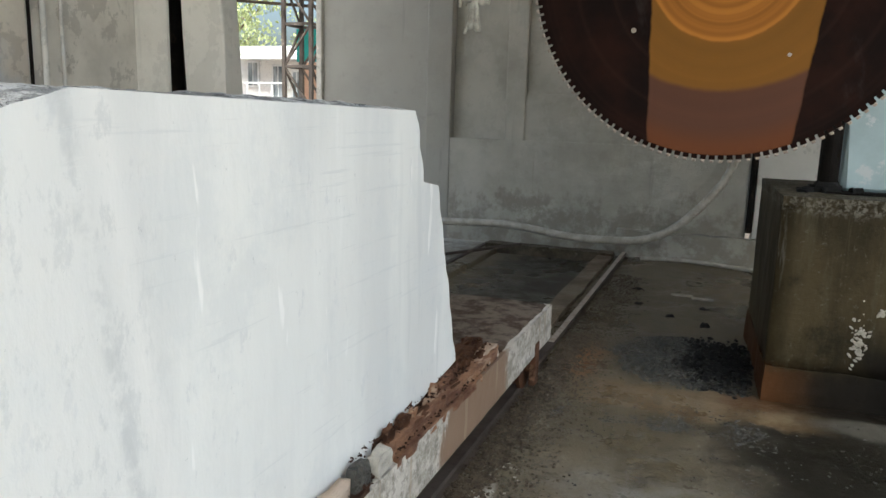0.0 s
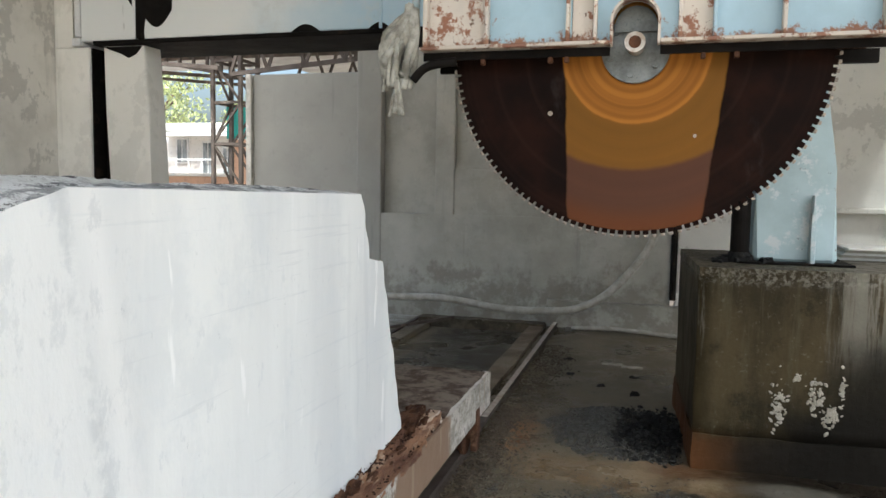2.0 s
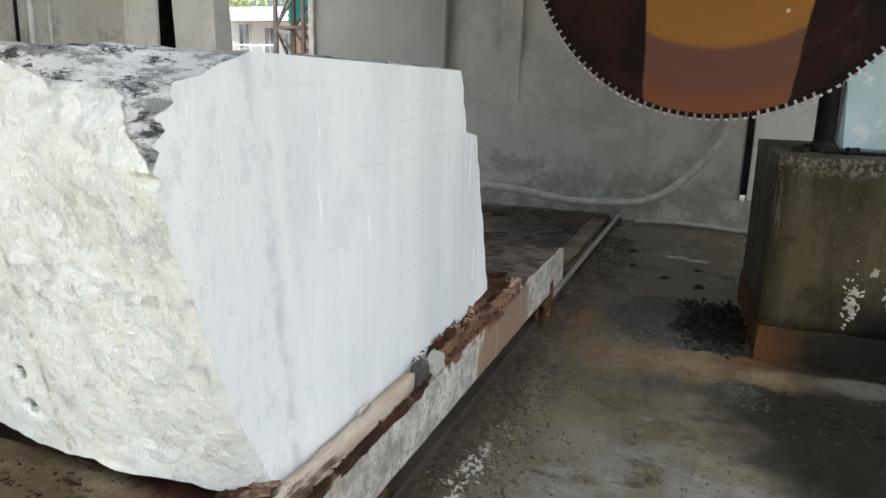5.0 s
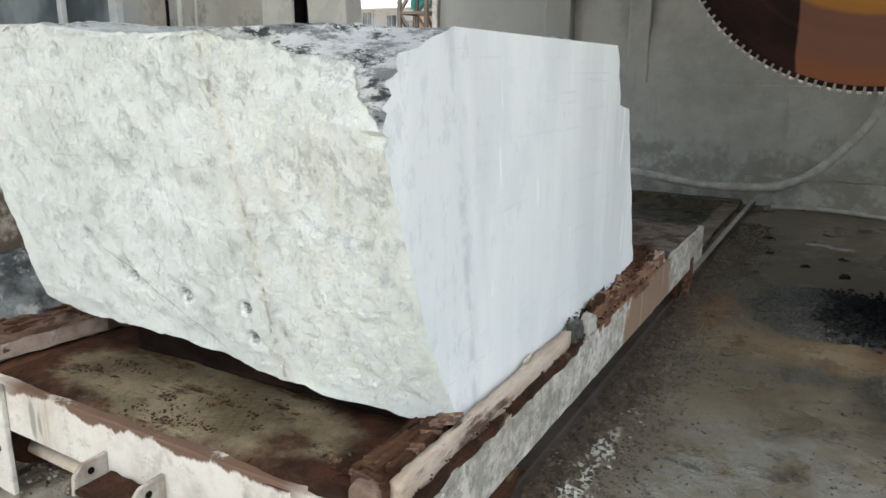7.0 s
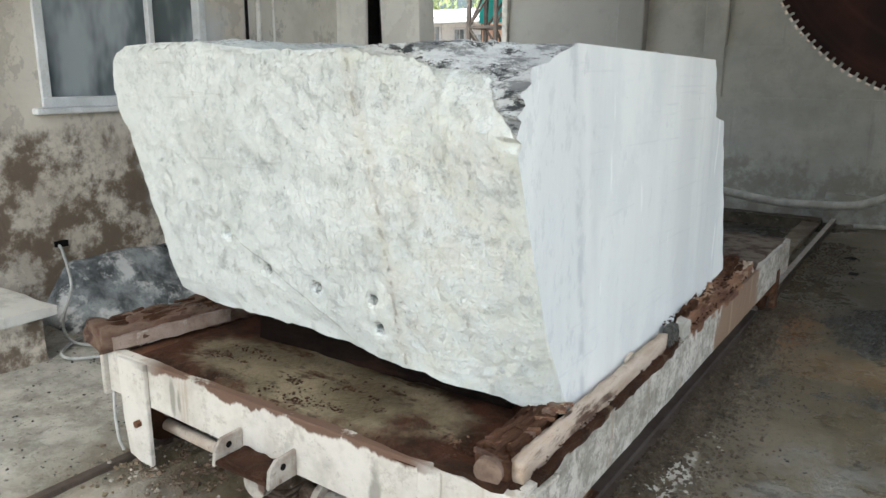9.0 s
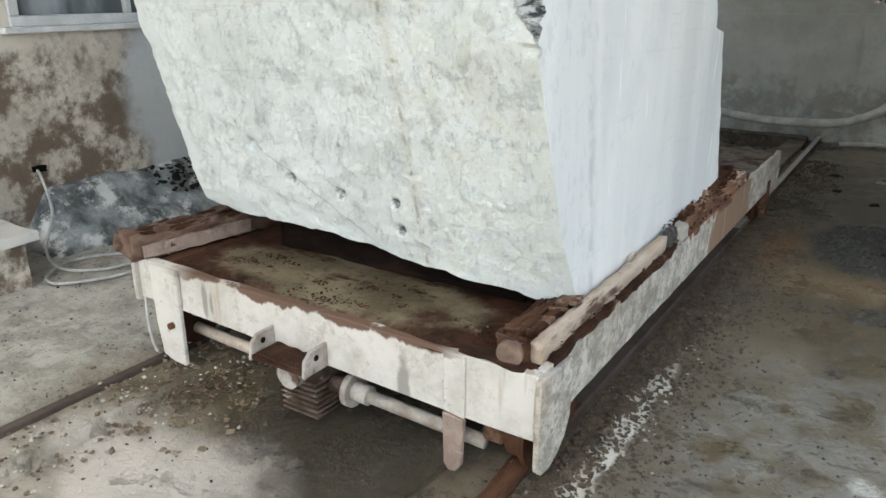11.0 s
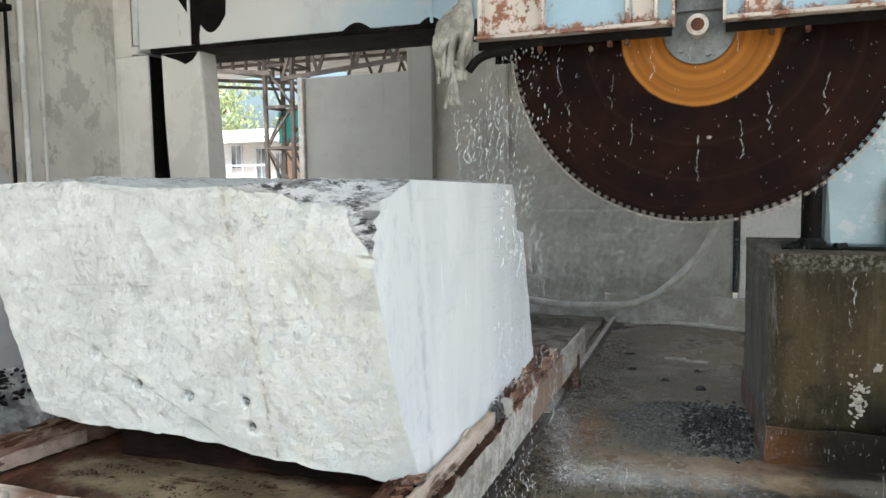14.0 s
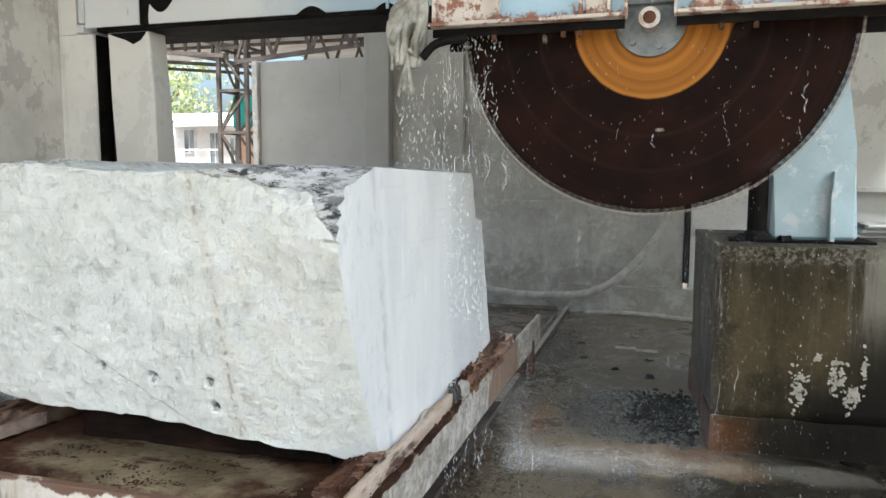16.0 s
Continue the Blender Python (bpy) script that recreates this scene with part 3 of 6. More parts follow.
M_MUDDARK = surface("dark_track_mud", (0.125, 0.105, 0.076), (0.060, 0.050, 0.036), (0.22, 0.20, 0.16), 9.0, (0.4, 0.8), 0.7)
M_REDMUD = surface("red_brown_mud", (0.075, 0.036, 0.022), (0.04, 0.022, 0.015), (0.22, 0.15, 0.10), 8.0, (0.5, 0.85), 0.9, depth=0.02)
M_TIMBER = surface("wet_broken_timber", (0.15, 0.075, 0.044), (0.055, 0.028, 0.018), (0.32, 0.20, 0.135), 9.0, (0.6, 0.9), 0.9, stretch=(2.5, 0.35, 2.5), depth=0.015)
M_SHAFT = surface("pale_painted_shaft", (0.55, 0.48, 0.40), (0.40, 0.33, 0.26), (0.22, 0.15, 0.10), 9, (0.6, 0.8), 0.3)
M_LEGB = surface("pink_brown_stained_steel", (0.36, 0.28, 0.235), (0.23, 0.165, 0.13), (0.50, 0.45, 0.40), 9, (0.7, 0.9), 0.5)
M_TIMBERCUT = surface("pale_split_timber", (0.62, 0.53, 0.44), (0.46, 0.35, 0.26), (0.10, 0.055, 0.036), 6.0, (0.6, 0.85), 0.8, stretch=(2.5, 0.5, 2.5), cover=0.56)
# near-black timber colour that stands for the shade under the block
M_GAPWOOD = surface("black_timber_for_gap_shade", (0.016, 0.009, 0.007), (0.008, 0.005, 0.004), (0.03, 0.016, 0.011), 8.0, (0.6, 0.9), 0.8, stretch=(0.4, 2.5, 2.5))
M_LOG = surface("weathered_log", (0.25, 0.175, 0.13), (0.15, 0.075, 0.047), (0.09, 0.045, 0.03), 7.0, (0.7, 0.9), 0.9, stretch=(2.5, 0.5, 2.5), depth=0.015, cover=0.50)
M_WALL = plaster("grey_cement_plaster", (0.45, 0.435, 0.385), (0.345, 0.333, 0.29), (0.225, 0.207, 0.170), 0.55, 1.4, None, 0.12)
M_GATE = plaster("smooth_grey_cement", (0.36, 0.35, 0.315), (0.315, 0.305, 0.275), (0.30, 0.29, 0.26), -2.0, 0.8, None, 0.08)
M_PIER = plaster("patched_grey_plaster", (0.70, 0.67, 0.61), (0.52, 0.495, 0.445), (0.22, 0.20, 0.17), -1.0, 1.2)
M_PIERFACE = plaster("chalky_pale_plaster", (0.80, 0.78, 0.73), (0.68, 0.66, 0.61), (0.40, 0.37, 0.32), -1.0, 1.0, None, 0.2)
M_BROKEN = surface("orange_brown_broken_timber", (0.34, 0.18, 0.10), (0.13, 0.056, 0.032), (0.52, 0.37, 0.26), 8.0, (0.65, 0.9), 0.9, stretch=(2.0, 0.5, 2.0), cover=0.54, depth=0.015)
M_LEFT = plaster("peeling_cream_plaster", (0.68, 0.63, 0.55), (0.55, 0.50, 0.43), (0.125, 0.090, 0.060), 1.15, 1.6, ((-3.6, 2.95, 0.85), 0.62), 0.45, 0.92)
M_PALE = plaster("whitewashed_plaster", (0.72, 0.71, 0.67), (0.62, 0.61, 0.58), (0.4, 0.39, 0.36), 0.2, 1.0)
M_PED = pedestal_concrete()
M_OLIVE = surface("olive_grey_grit", (0.15, 0.135, 0.105), (0.08, 0.07, 0.052), (0.30, 0.285, 0.25), 20, (0.6, 0.9), 0.6)
M_GEAR = surface("oily_brown_gearbox_steel", (0.15, 0.112, 0.085), (0.055, 0.038, 0.027), (0.34, 0.29, 0.235), 12, (0.5, 0.8), 0.5, 0.1)
M_LIME = surface("flaked_lime", (0.40, 0.375, 0.32), (0.30, 0.28, 0.23), None, 20, (0.8, 0.9), 0.8)
M_BLACKBANK = surface("sooty_blue_grey_mortar", (0.40, 0.43, 0.45), (0.085, 0.094, 0.10), (0.70, 0.71, 0.71), 6.0, (0.6, 0.9), 0.8, depth=0.02, cover=0.52)
M_SOOT = surface("black_tar_soot", (0.022, 0.022, 0.022), (0.012, 0.012, 0.012), None, 9, (0.5, 0.8), 0.8)
M_RAG = surface("dirty_white_rag", (0.46, 0.45, 0.40), (0.22, 0.21, 0.18), (0.20, 0.19, 0.16), 9, (0.85, 0.95), 0.7)
M_HOSE = surface("muddy_grey_rubber", (0.47, 0.45, 0.40), (0.33, 0.31, 0.26), None, 9, (0.5, 0.75), 0.3)
M_CABLE = surface("grey_plastic_cable", (0.50, 0.51, 0.50), (0.36, 0.36, 0.35), None, 20, (0.45, 0.6), 0.1)
M_FRAME = surface("white_painted_window_frame", (0.74, 0.75, 0.76), (0.60, 0.61, 0.61), (0.45, 0.42, 0.38), 6, (0.4, 0.6), 0.15, cover=0.66)
M_STONE = surface("dark_wet_gravel", (0.090, 0.087, 0.076), (0.030, 0.029, 0.025), (0.22, 0.21, 0.19), 30, (0.15, 0.4), 0.6)
M_BALLAST = surface("brown_grey_mud_clods", (0.13, 0.098, 0.062), (0.050, 0.037, 0.024), (0.30, 0.27, 0.215), 22, (0.5, 0.85), 0.7, cover=0.60)
M_CHIP = surface("pale_stone_chips", (0.50, 0.48, 0.43), (0.30, 0.28, 0.24), None, 9, (0.6, 0.85), 0.6)
M_YARD = surface("dusty_yard_ground", (0.36, 0.31, 0.25), (0.27, 0.23, 0.18), (0.44, 0.40, 0.34), 0.5, (0.85, 0.95), 0.3)
M_TRUSS = surface("grey_brown_painted_angle_iron", (0.095, 0.076, 0.064), (0.052, 0.038, 0.031), (0.20, 0.16, 0.13), 4, (0.5, 0.75), 0.2, 0.2)
M_SHEET = surface("weathered_roof_sheet", (0.48, 0.46, 0.44), (0.36, 0.34, 0.32), (0.28, 0.24, 0.21), 1.4, (0.6, 0.8), 0.2)
M_TEAL = surface("teal_plastic_sheet", (0.02, 0.36, 0.34), (0.015, 0.28, 0.27), None, 1.5, (0.5, 0.7), 0.1)
M_HOUSE = surface("whitewashed_house_wall", (0.80, 0.80, 0.79), (0.70, 0.69, 0.67), None, 0.8, (0.8, 0.9), 0.2)
M_PEACH = surface("peach_painted_wall", (0.66, 0.42, 0.29), (0.55, 0.35, 0.25), None, 0.8, (0.8, 0.9), 0.2)
M_BARK = surface("brown_bark", (0.12, 0.085, 0.055), (0.07, 0.05, 0.034), None, 6, (0.85, 0.95), 0.8)
M_LEAF = surface("yellow_green_leaves", (0.30, 0.33, 0.14), (0.19, 0.22, 0.09), None, 3, (0.5, 0.7), 0.1)
M_ROOF = surface("grey_roof_underside", (0.30, 0.29, 0.27), (0.22, 0.21, 0.20), None, 1.0, (0.7, 0.9), 0.2)

# the pale tone in the glass is a reflection put into the colour
k = Nodes("window_glass_with_painted_reflection")
M_GLASS = k.finish(k.mix(k.step(k.noise(1.6, 4, 0.6, (1, 1.4, 0.5)), 0.45, 0.65), (0.10, 0.12, 0.128), (0.38, 0.41, 0.43)), 0.08)
k = Nodes("falling_water")
k.bsdf.inputs["Alpha"].default_value = 0.5
M_WATER = k.finish((0.85, 0.88, 0.88), 0.15)
k = Nodes("fine_spray")
k.bsdf.inputs["Alpha"].default_value = 0.26
M_SPRAY = k.finish((0.85, 0.87, 0.86), 0.4)

k = Nodes("hanging_mist")
k.bsdf.inputs["Alpha"].default_value = 0.2
M_MIST = k.finish((0.88, 0.90, 0.89), 0.5)

# damp, matt surfaces that hardly mirror the sky
for m in (M_DECK, M_MUDDARK, M_REDMUD, M_TIMBER, M_GEAR, M_RUST, M_SOOT, M_DARKSTEEL, M_GAPWOOD):
    m.node_tree.nodes["Principled BSDF"].inputs["Specular IOR Level"].default_value = 0.10


# ---- mesh helpers ----
def part(name, bm, material, parent=None, label="", smooth=False):
    me = bpy.data.meshes.new(name)
    bmesh.ops.recalc_face_normals(bm, faces=bm.faces)
    if smooth:
        for f in bm.faces:
            f.smooth = True
    bm.to_mesh(me)
    bm.free()
    for m in material if isinstance(material, (list, tuple)) else [material]:
        me.materials.append(m)
    ob = new(name, me)
    ob.parent = parent
    if label:
        ob["label"] = label
    return ob


def thing(name, label, category, at=(0, 0, 0), group="", kind=""):
    ob = new(name)
    ob.empty_display_size = 0.1
    ob.matrix_basis = Matrix.Translation(at)
    return tagged(ob, label, category, group, kind)


def box(bm, lo, hi, bevel=0.004, turn=None):
    c = [(a + b) / 2 for a, b in zip(lo, hi)]
    s = [max(b - a, 1e-4) for a, b in zip(lo, hi)]
    m = Matrix.Translation(c) @ (turn or Matrix()) @ Matrix.Diagonal((*s, 1))
    vs = bmesh.ops.create_cube(bm, size=1, matrix=m)["verts"]
    if bevel:
        es = list({e for v in vs for e in v.link_edges})
        bmesh.ops.bevel(bm, geom=es, offset=min(bevel, min(s) * 0.4), segments=1, affect="EDGES", profile=0.5)
    return bm


def boxed(lo, hi, bevel=0.004):
    return box(bmesh.new(), lo, hi, bevel)


def rod(bm, a, b, r, n=12, r2=None):
    a, b = Vector(a), Vector(b)
    m = Matrix.Translation((a + b) / 2) @ (b - a).to_track_quat("Z", "Y").to_matrix().to_4x4()
    bmesh.ops.create_cone(bm, cap_ends=True, segments=n, radius1=r, radius2=r if r2 is None else r2, depth=(b - a).length, matrix=m)
    return bm


def bar(bm, a, b, w, h=None):
    """A square bar from a to b."""
    a, b = Vector(a), Vector(b)
    m = Matrix.Translation((a + b) / 2) @ (b - a).to_track_quat("Z", "Y").to_matrix().to_4x4() @ Matrix.Diagonal((w, h or w, (b - a).length, 1))
    bmesh.ops.create_cube(bm, size=1, matrix=m)
    return bm


def tube(points, r, n=10, steps=6):
    """A smooth tube through points."""
    p = [Vector(q) for q in points]
    p = [p[0] * 2 - p[1]] + p + [p[-1] * 2 - p[-2]]
    line = []
    for i in range(1, len(p) - 2):
        for s in range(steps):
            t = s / steps
            line.append(0.5 * (2 * p[i] + (p[i + 1] - p[i - 1]) * t + (2 * p[i - 1] - 5 * p[i] + 4 * p[i + 1] - p[i + 2]) * t * t + (3 * p[i] - p[i - 1] - 3 * p[i + 1] + p[i + 2]) * t ** 3))
    line.append(p[-2])
    bm, last = bmesh.new(), None
    for i, q in enumerate(line):
        d = (line[min(i + 1, len(line) - 1)] - line[max(i - 1, 0)]).normalized()
        u = d.cross(Vector((0.13, 0.21, 1))).normalized()
        v = d.cross(u)
        ring = [bm.verts.new(q + (u * math.cos(6.2832 * k / n) + v * math.sin(6.2832 * k / n)) * r) for k in range(n)]
        if last:
            for k in range(n):
                bm.faces.new((last[k], last[(k + 1) % n], ring[(k + 1) % n], ring[k]))
        else:
            bm.faces.new(ring)
        last = ring
    bm.faces.new(last)
    return bm


def prism(outline, axis, lo, hi, bevel=0.0):
    """An outline of 2D points drawn out along x, y or z."""
    bm = bmesh.new()
    put = {"x": lambda a, b, c: (c, a, b), "y": lambda a, b, c: (a, c, b), "z": lambda a, b, c: (a, b, c)}[axis]
    rings = [[bm.verts.new(put(a, b, c)) for a, b in outline] for c in (lo, hi)]
    n = len(outline)
    bm.faces.new(rings[0]), bm.faces.new(rings[1][::-1])
    for k in range(n):
        bm.faces.new((rings[0][k], rings[0][(k + 1) % n], rings[1][(k + 1) % n], rings[1][k]))
    if bevel:
        bmesh.ops.bevel(bm, geom=list(bm.edges), offset=bevel, segments=1, affect="EDGES", profile=0.5)
    return bm


def rough_box(lo, hi, amp=0.01, cell=0.05, freq=6.0, seed=0.0, taper=0.0):
    """A box whose faces are broken up by noise: rubble, old timber, mortar."""
    n = [max(2, int((b - a) / cell)) for a, b in zip(lo, hi)]
    bm, ids = bmesh.new(), {}

    def vert(i, j, k):
        key = (i, j, k)
        if key not in ids:
            u = [i / n[0], j / n[1], k / n[2]]
            q = Vector([a + (b - a) * w for a, b, w in zip(lo, hi, u)])
            c = Vector([(a + b) / 2 for a, b in zip(lo, hi)])
            if taper:
                q.x = c.x + (q.x - c.x) * (1 - taper * u[2])
                q.y = c.y + (q.y - c.y) * (1 - taper * u[2])
            s = Vector((seed, seed * 1.7, seed * 0.3))
            q += noise.noise_vector(q * freq + s) * amp + noise.noise_vector(q * freq * 3.1 + s) * amp * 0.45
            ids[key] = bm.verts.new(q)
        return ids[key]

    for ax in range(3):
        a, b = [w for w in range(3) if w != ax]
        for side in (0, n[ax]):
            for i in range(n[a]):
                for j in range(n[b]):
                    quad = []
                    for di, dj in ((0, 0), (1, 0), (1, 1), (0, 1)):
                        key = [0, 0, 0]
                        key[ax], key[a], key[b] = side, i + di, j + dj
                        quad.append(vert(*key))
                    bm.faces.new(quad)
    return bm


def stones(name, spots, size, material, seed, flat=0.6):
    """Many small angular stones as one mesh."""
    rng = random.Random(seed)
    verts, faces = [], []
    base = [(a, b, c) for a in (-0.62, 0.62) for b in (-0.62, 0.62) for c in (-0.62, 0.62)]
    tri = [(0, 1, 3, 2), (4, 6, 7, 5), (0, 4, 5, 1), (2, 3, 7, 6), (0, 2, 6, 4), (1, 5, 7, 3)]
    for x, y, z in spots:
        r = size * rng.uniform(0.4, 1.3)
        q = Euler((rng.uniform(0, 6), rng.uniform(0, 6), rng.uniform(0, 6))).to_matrix()
        o = len(verts)
        for b in base:
            v = q @ (Vector(b) * r * rng.uniform(0.55, 1.3))
            verts.append((x + v.x, y + v.y, z + v.z * flat))
        faces += [tuple(o + i for i in t) for t in tri]
    me = bpy.data.meshes.new(name)
    me.from_pydata(verts, [], faces)
    me.materials.append(material)
    return new(name, me)


def curve(z, table):
    """Straight-line interpolation in a table of (key, value)."""
    return float(np.interp(z, [a for a, _ in table], [b for _, b in table]))


# ---- ground, floor and pit between the rails ----
def floor_height(x, y):
    h = noise.noise(Vector((x * 1.3, y * 1.3, 0))) * 0.010 + noise.noise(Vector((x * 6, y * 6, 3))) * 0.004 + noise.noise(Vector((x * 14, y * 14, 8))) * 0.003
    if -1.52 < x < -0.34 and y < 7.7:
        h -= 0.05
    d = ((x - 0.72) / 0.6) ** 2 + ((y - 4.5) / 0.5) ** 2
    h += 0.05 * math.exp(-d * 1.6)
    d = abs(x - 0.08)
    h += 0.02 * math.exp(-(d / 0.10) ** 2) * (0.6 + noise.noise(Vector((x * 9, y * 9, 1))))
    if y > 3.0 and x > 1.05:
        h += 0.05 * math.exp(-((x - 1.7) / 0.5) ** 2 - ((y - 3.55) / 0.22) ** 2)
    return h


def floor():
    xs = sorted(set([round(-3.6 + 0.05 * i, 4) for i in range(163)] + [-1.521, -1.519, -0.341, -0.339, 4.5]))
    ys = sorted(set([round(-1.5 + 0.05 * i, 4) for i in range(190)] + [8.0]))
    bm = bmesh.new()
    grid = [[bm.verts.new((x, y, floor_height(x, y))) for x in xs] for y in ys]
    for j in range(len(ys) - 1):
        for i in range(len(xs) - 1):
            bm.faces.new((grid[j][i], grid[j][i + 1], grid[j + 1][i + 1], grid[j + 1][i]))
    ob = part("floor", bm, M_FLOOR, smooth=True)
    tagged(ob, "wet stained concrete workshop floor with a shallow pit between rails", "floor", kind="structure")
    bm = bmesh.new()
    n = 24
    rings = []
    for r in (0.0, 12.0, 40.0, 150.0, 900.0):
        rings.append([bm.verts.new((r * math.cos(6.2832 * k / n), 4 + r * math.sin(6.2832 * k / n), -0.12)) for k in range(n)] if r else [bm.verts.new((0, 4, -0.12))])
    for k in range(n):
        bm.faces.new((rings[0][0], rings[1][k], rings[1][(k + 1) % n]))
        for a, b in zip(rings[1:], rings[2:]):
            bm.faces.new((a[k], b[k], b[(k + 1) % n], a[(k + 1) % n]))
    tagged(part("ground", bm, M_YARD), "dusty pale brown yard ground around the shed", "ground", kind="structure")


floor()


def rail(x):
    ob = thing("rail", "rusty steel rail set in the workshop floor", "rail", group="trolley rails", kind="structure")
    flat = 0.0 if x > -1 else 0.032
    prof = [(-0.045, -0.05), (0.045, -0.05), (0.045, 0.0), (0.012, 0.008), (0.012, 0.022), (0.024, 0.028), (0.024, 0.05), (-0.024, 0.05), (-0.024, 0.028), (-0.012, 0.022), (-0.012, 0.008), (-0.045, 0.0)]
    part("rail_bar", prism([(x + a, b - flat) for a, b in prof], "y", -1.2, 8.9 if x > -1 else 7.9), M_TRUSS, ob)
    part("running_face", boxed((x - 0.020, 4.2 if x > -1 else -1.2, 0.049 - flat), (x + 0.020, 8.9 if x > -1 else 7.9, 0.053 - flat), 0), M_BRIGHT if x > -1 else M_TRUSS, ob, "rubbed top")
    if x > -1:
        part("rail_head", rough_box((x - 0.032, -1.2, 0.028), (x + 0.030, 1.7, 0.058), 0.009, 0.03, 12), M_TIMBER, ob, "rusty red-brown rail head")


rail(-0.10), rail(-1.72)
tagged(part("curb", rough_box((-0.36, 2.0, -0.1), (-0.20, 7.7, 0.035), 0.012, 0.12, 5), M_MUD), "muddy concrete curb beside the steel rail", "curb", kind="structure")
tagged(part("curb", rough_box((-1.66, 7.62, -0.1), (-0.2, 7.8, 0.06), 0.012, 0.1, 5, 6.0), M_MUDDARK), "dark curb that ends the pit", "curb", kind="structure")


# ---- walls ----
def walls():
    # back wall in fields of different depth, with pilasters
    ob = thing("wall_back", "grey damp-stained cement back wall with pilasters", "wall", kind="structure")
    part("plaster_panel", boxed((-4.22, 8.32, -0.1), (-2.60, 8.52, 3.0), 0.01), M_GATE, ob, "smooth grey plastered panel")
    part("panel_edge", boxed((-4.30, 8.26, -0.1), (-4.22, 8.55, 3.0), 0.008), M_PIER, ob)
    part("pilaster", boxed((-2.60, 7.98, -0.1), (-2.28, 8.5, 5.4), 0.012), M_GATE, ob)
    part("wall_field", boxed((-2.28, 8.10, 1.22), (-1.60, 8.5, 5.4), 0.01), M_WALL, ob)
    part("pilaster", boxed((-1.60, 8.0, 1.22), (-1.36, 8.5, 5.4), 0.012), M_WALL, ob)
    part("wall_field", boxed((-1.36, 8.06, 1.75), (1.14, 8.5, 5.4), 0.01), M_WALL, ob)
    part("rough_plinth", rough_box((-2.28, 7.99, -0.1), (1.14, 8.48, 1.24), 0.012, 0.08, 3.0), M_WALL, ob, "rough damp cement plinth")
    part("rough_plinth", rough_box((-1.60, 8.02, 1.2), (1.14, 8.46, 1.78), 0.014, 0.08, 3.0, 3.0), M_WALL, ob)
    part("wall_field", boxed((1.20, 8.04, -0.1), (4.6, 8.5, 5.4), 0.01), M_PALE, ob, "whitewashed wall")
    part("ledge", boxed((2.35, 7.92, 1.36), (4.5, 8.04, 1.42), 0.01), M_PALE, ob)
    part("skirting", rough_box((-0.2, 7.84, -0.1), (2.6, 8.02, 0.30), 0.016, 0.08, 4, 2.0), M_WALL, ob, "uneven mortar skirting")
    part("drain_pipe", rod(bmesh.new(), (1.165, 7.97, 0.36), (1.165, 7.97, 5.2), 0.035), M_DARKSTEEL, ob, "black vertical pipe")
    # left wall with a window
    ob = thing("wall_left", "peeling cream plaster wall with damp brown patches", "wall", kind="structure")
    part("wall_field", boxed((-3.85, -3.0, -0.1), (-3.6, 1.76, 5.45), 0), M_LEFT, ob)
    part("wall_field", boxed((-3.85, 1.76, -0.1), (-3.6, 2.95, 1.27), 0), M_LEFT, ob)
    part("wall_field", boxed((-3.85, 1.76, 2.26), (-3.6, 2.95, 5.45), 0), M_LEFT, ob)
    part("wall_field", boxed((-3.85, 2.95, -0.1), (-3.6, 3.30, 5.45), 0), M_LEFT, ob)
    part("wall_field", boxed((-3.85, 3.30, -0.1), (-3.6, 4.30, 5.45), 0), M_PIER, ob)
    part("lintel", boxed((-3.6, 2.85, 2.74), (-3.50, 3.30, 2.78), 0.004), M_DARKSTEEL, ob, "dark bracket strip")
    part("conduit", rod(bmesh.new(), (-3.575, 3.42, 0.0), (-3.575, 3.42, 4.1), 0.022), M_PALE, ob, "white conduit")
    part("conduit", rod(bmesh.new(), (-3.58, 3.31, 0.0), (-3.58, 3.31, 4.1), 0.012), M_DARKSTEEL, ob)
    part("conduit", rod(bmesh.new(), (-3.585, 3.58, 1.4), (-3.585, 3.58, 4.1), 0.014), M_PALE, ob)
    w = thing("window_1", "white framed window, dark glass with a pale reflection painted in", "window", kind="structure")
    for lo, hi in (((1.76, 1.27), (2.95, 1.33)), ((1.76, 2.20), (2.95, 2.26)), ((1.76, 1.33), (1.82, 2.20)), ((2.89, 1.33), (2.95, 2.20))):
        part("window_frame", boxed((-3.70, lo[0], lo[1]), (-3.585, hi[0], hi[1]), 0.006), M_FRAME, w)
    part("window_frame", boxed((-3.68, 2.52, 1.33), (-3.62, 2.56, 2.20), 0.004), M_FRAME, w)
    part("window_sill", boxed((-3.66, 1.70, 1.235), (-3.54, 3.0, 1.27), 0.006), M_FRAME, w)
    part("pane", boxed((-3.668, 1.82, 1.33), (-3.660, 2.52, 2.20), 0), M_GLASS, w)
    part("pane", boxed((-3.668, 2.56, 1.33), (-3.660, 2.89, 2.20), 0), M_GLASS, w)
    # black sheet added in place of the unlit room
    part("dark_room_sheet", boxed((-3.84, 1.76, 1.27), (-3.80, 2.95, 2.26), 0), M_DARKSTEEL, w, "dark room behind the glass")
    # unseen walls that close the place, and an unseen roof drawn forward against the sun
    tagged(part("wall_right", boxed((4.5, 4.6, -0.1), (4.7, 8.6, 5.45), 0.01), M_PALE), "whitewashed plaster side wall", "wall", kind="structure")
    tagged(part("ceiling", prism([(-3.0, 5.5), (8.7, 5.5), (8.7, 5.62), (-3.0, 5.62)], "x", -4.0, 4.4), M_ROOF), "grey sheet roof over the machine", "ceiling", kind="structure")


walls()


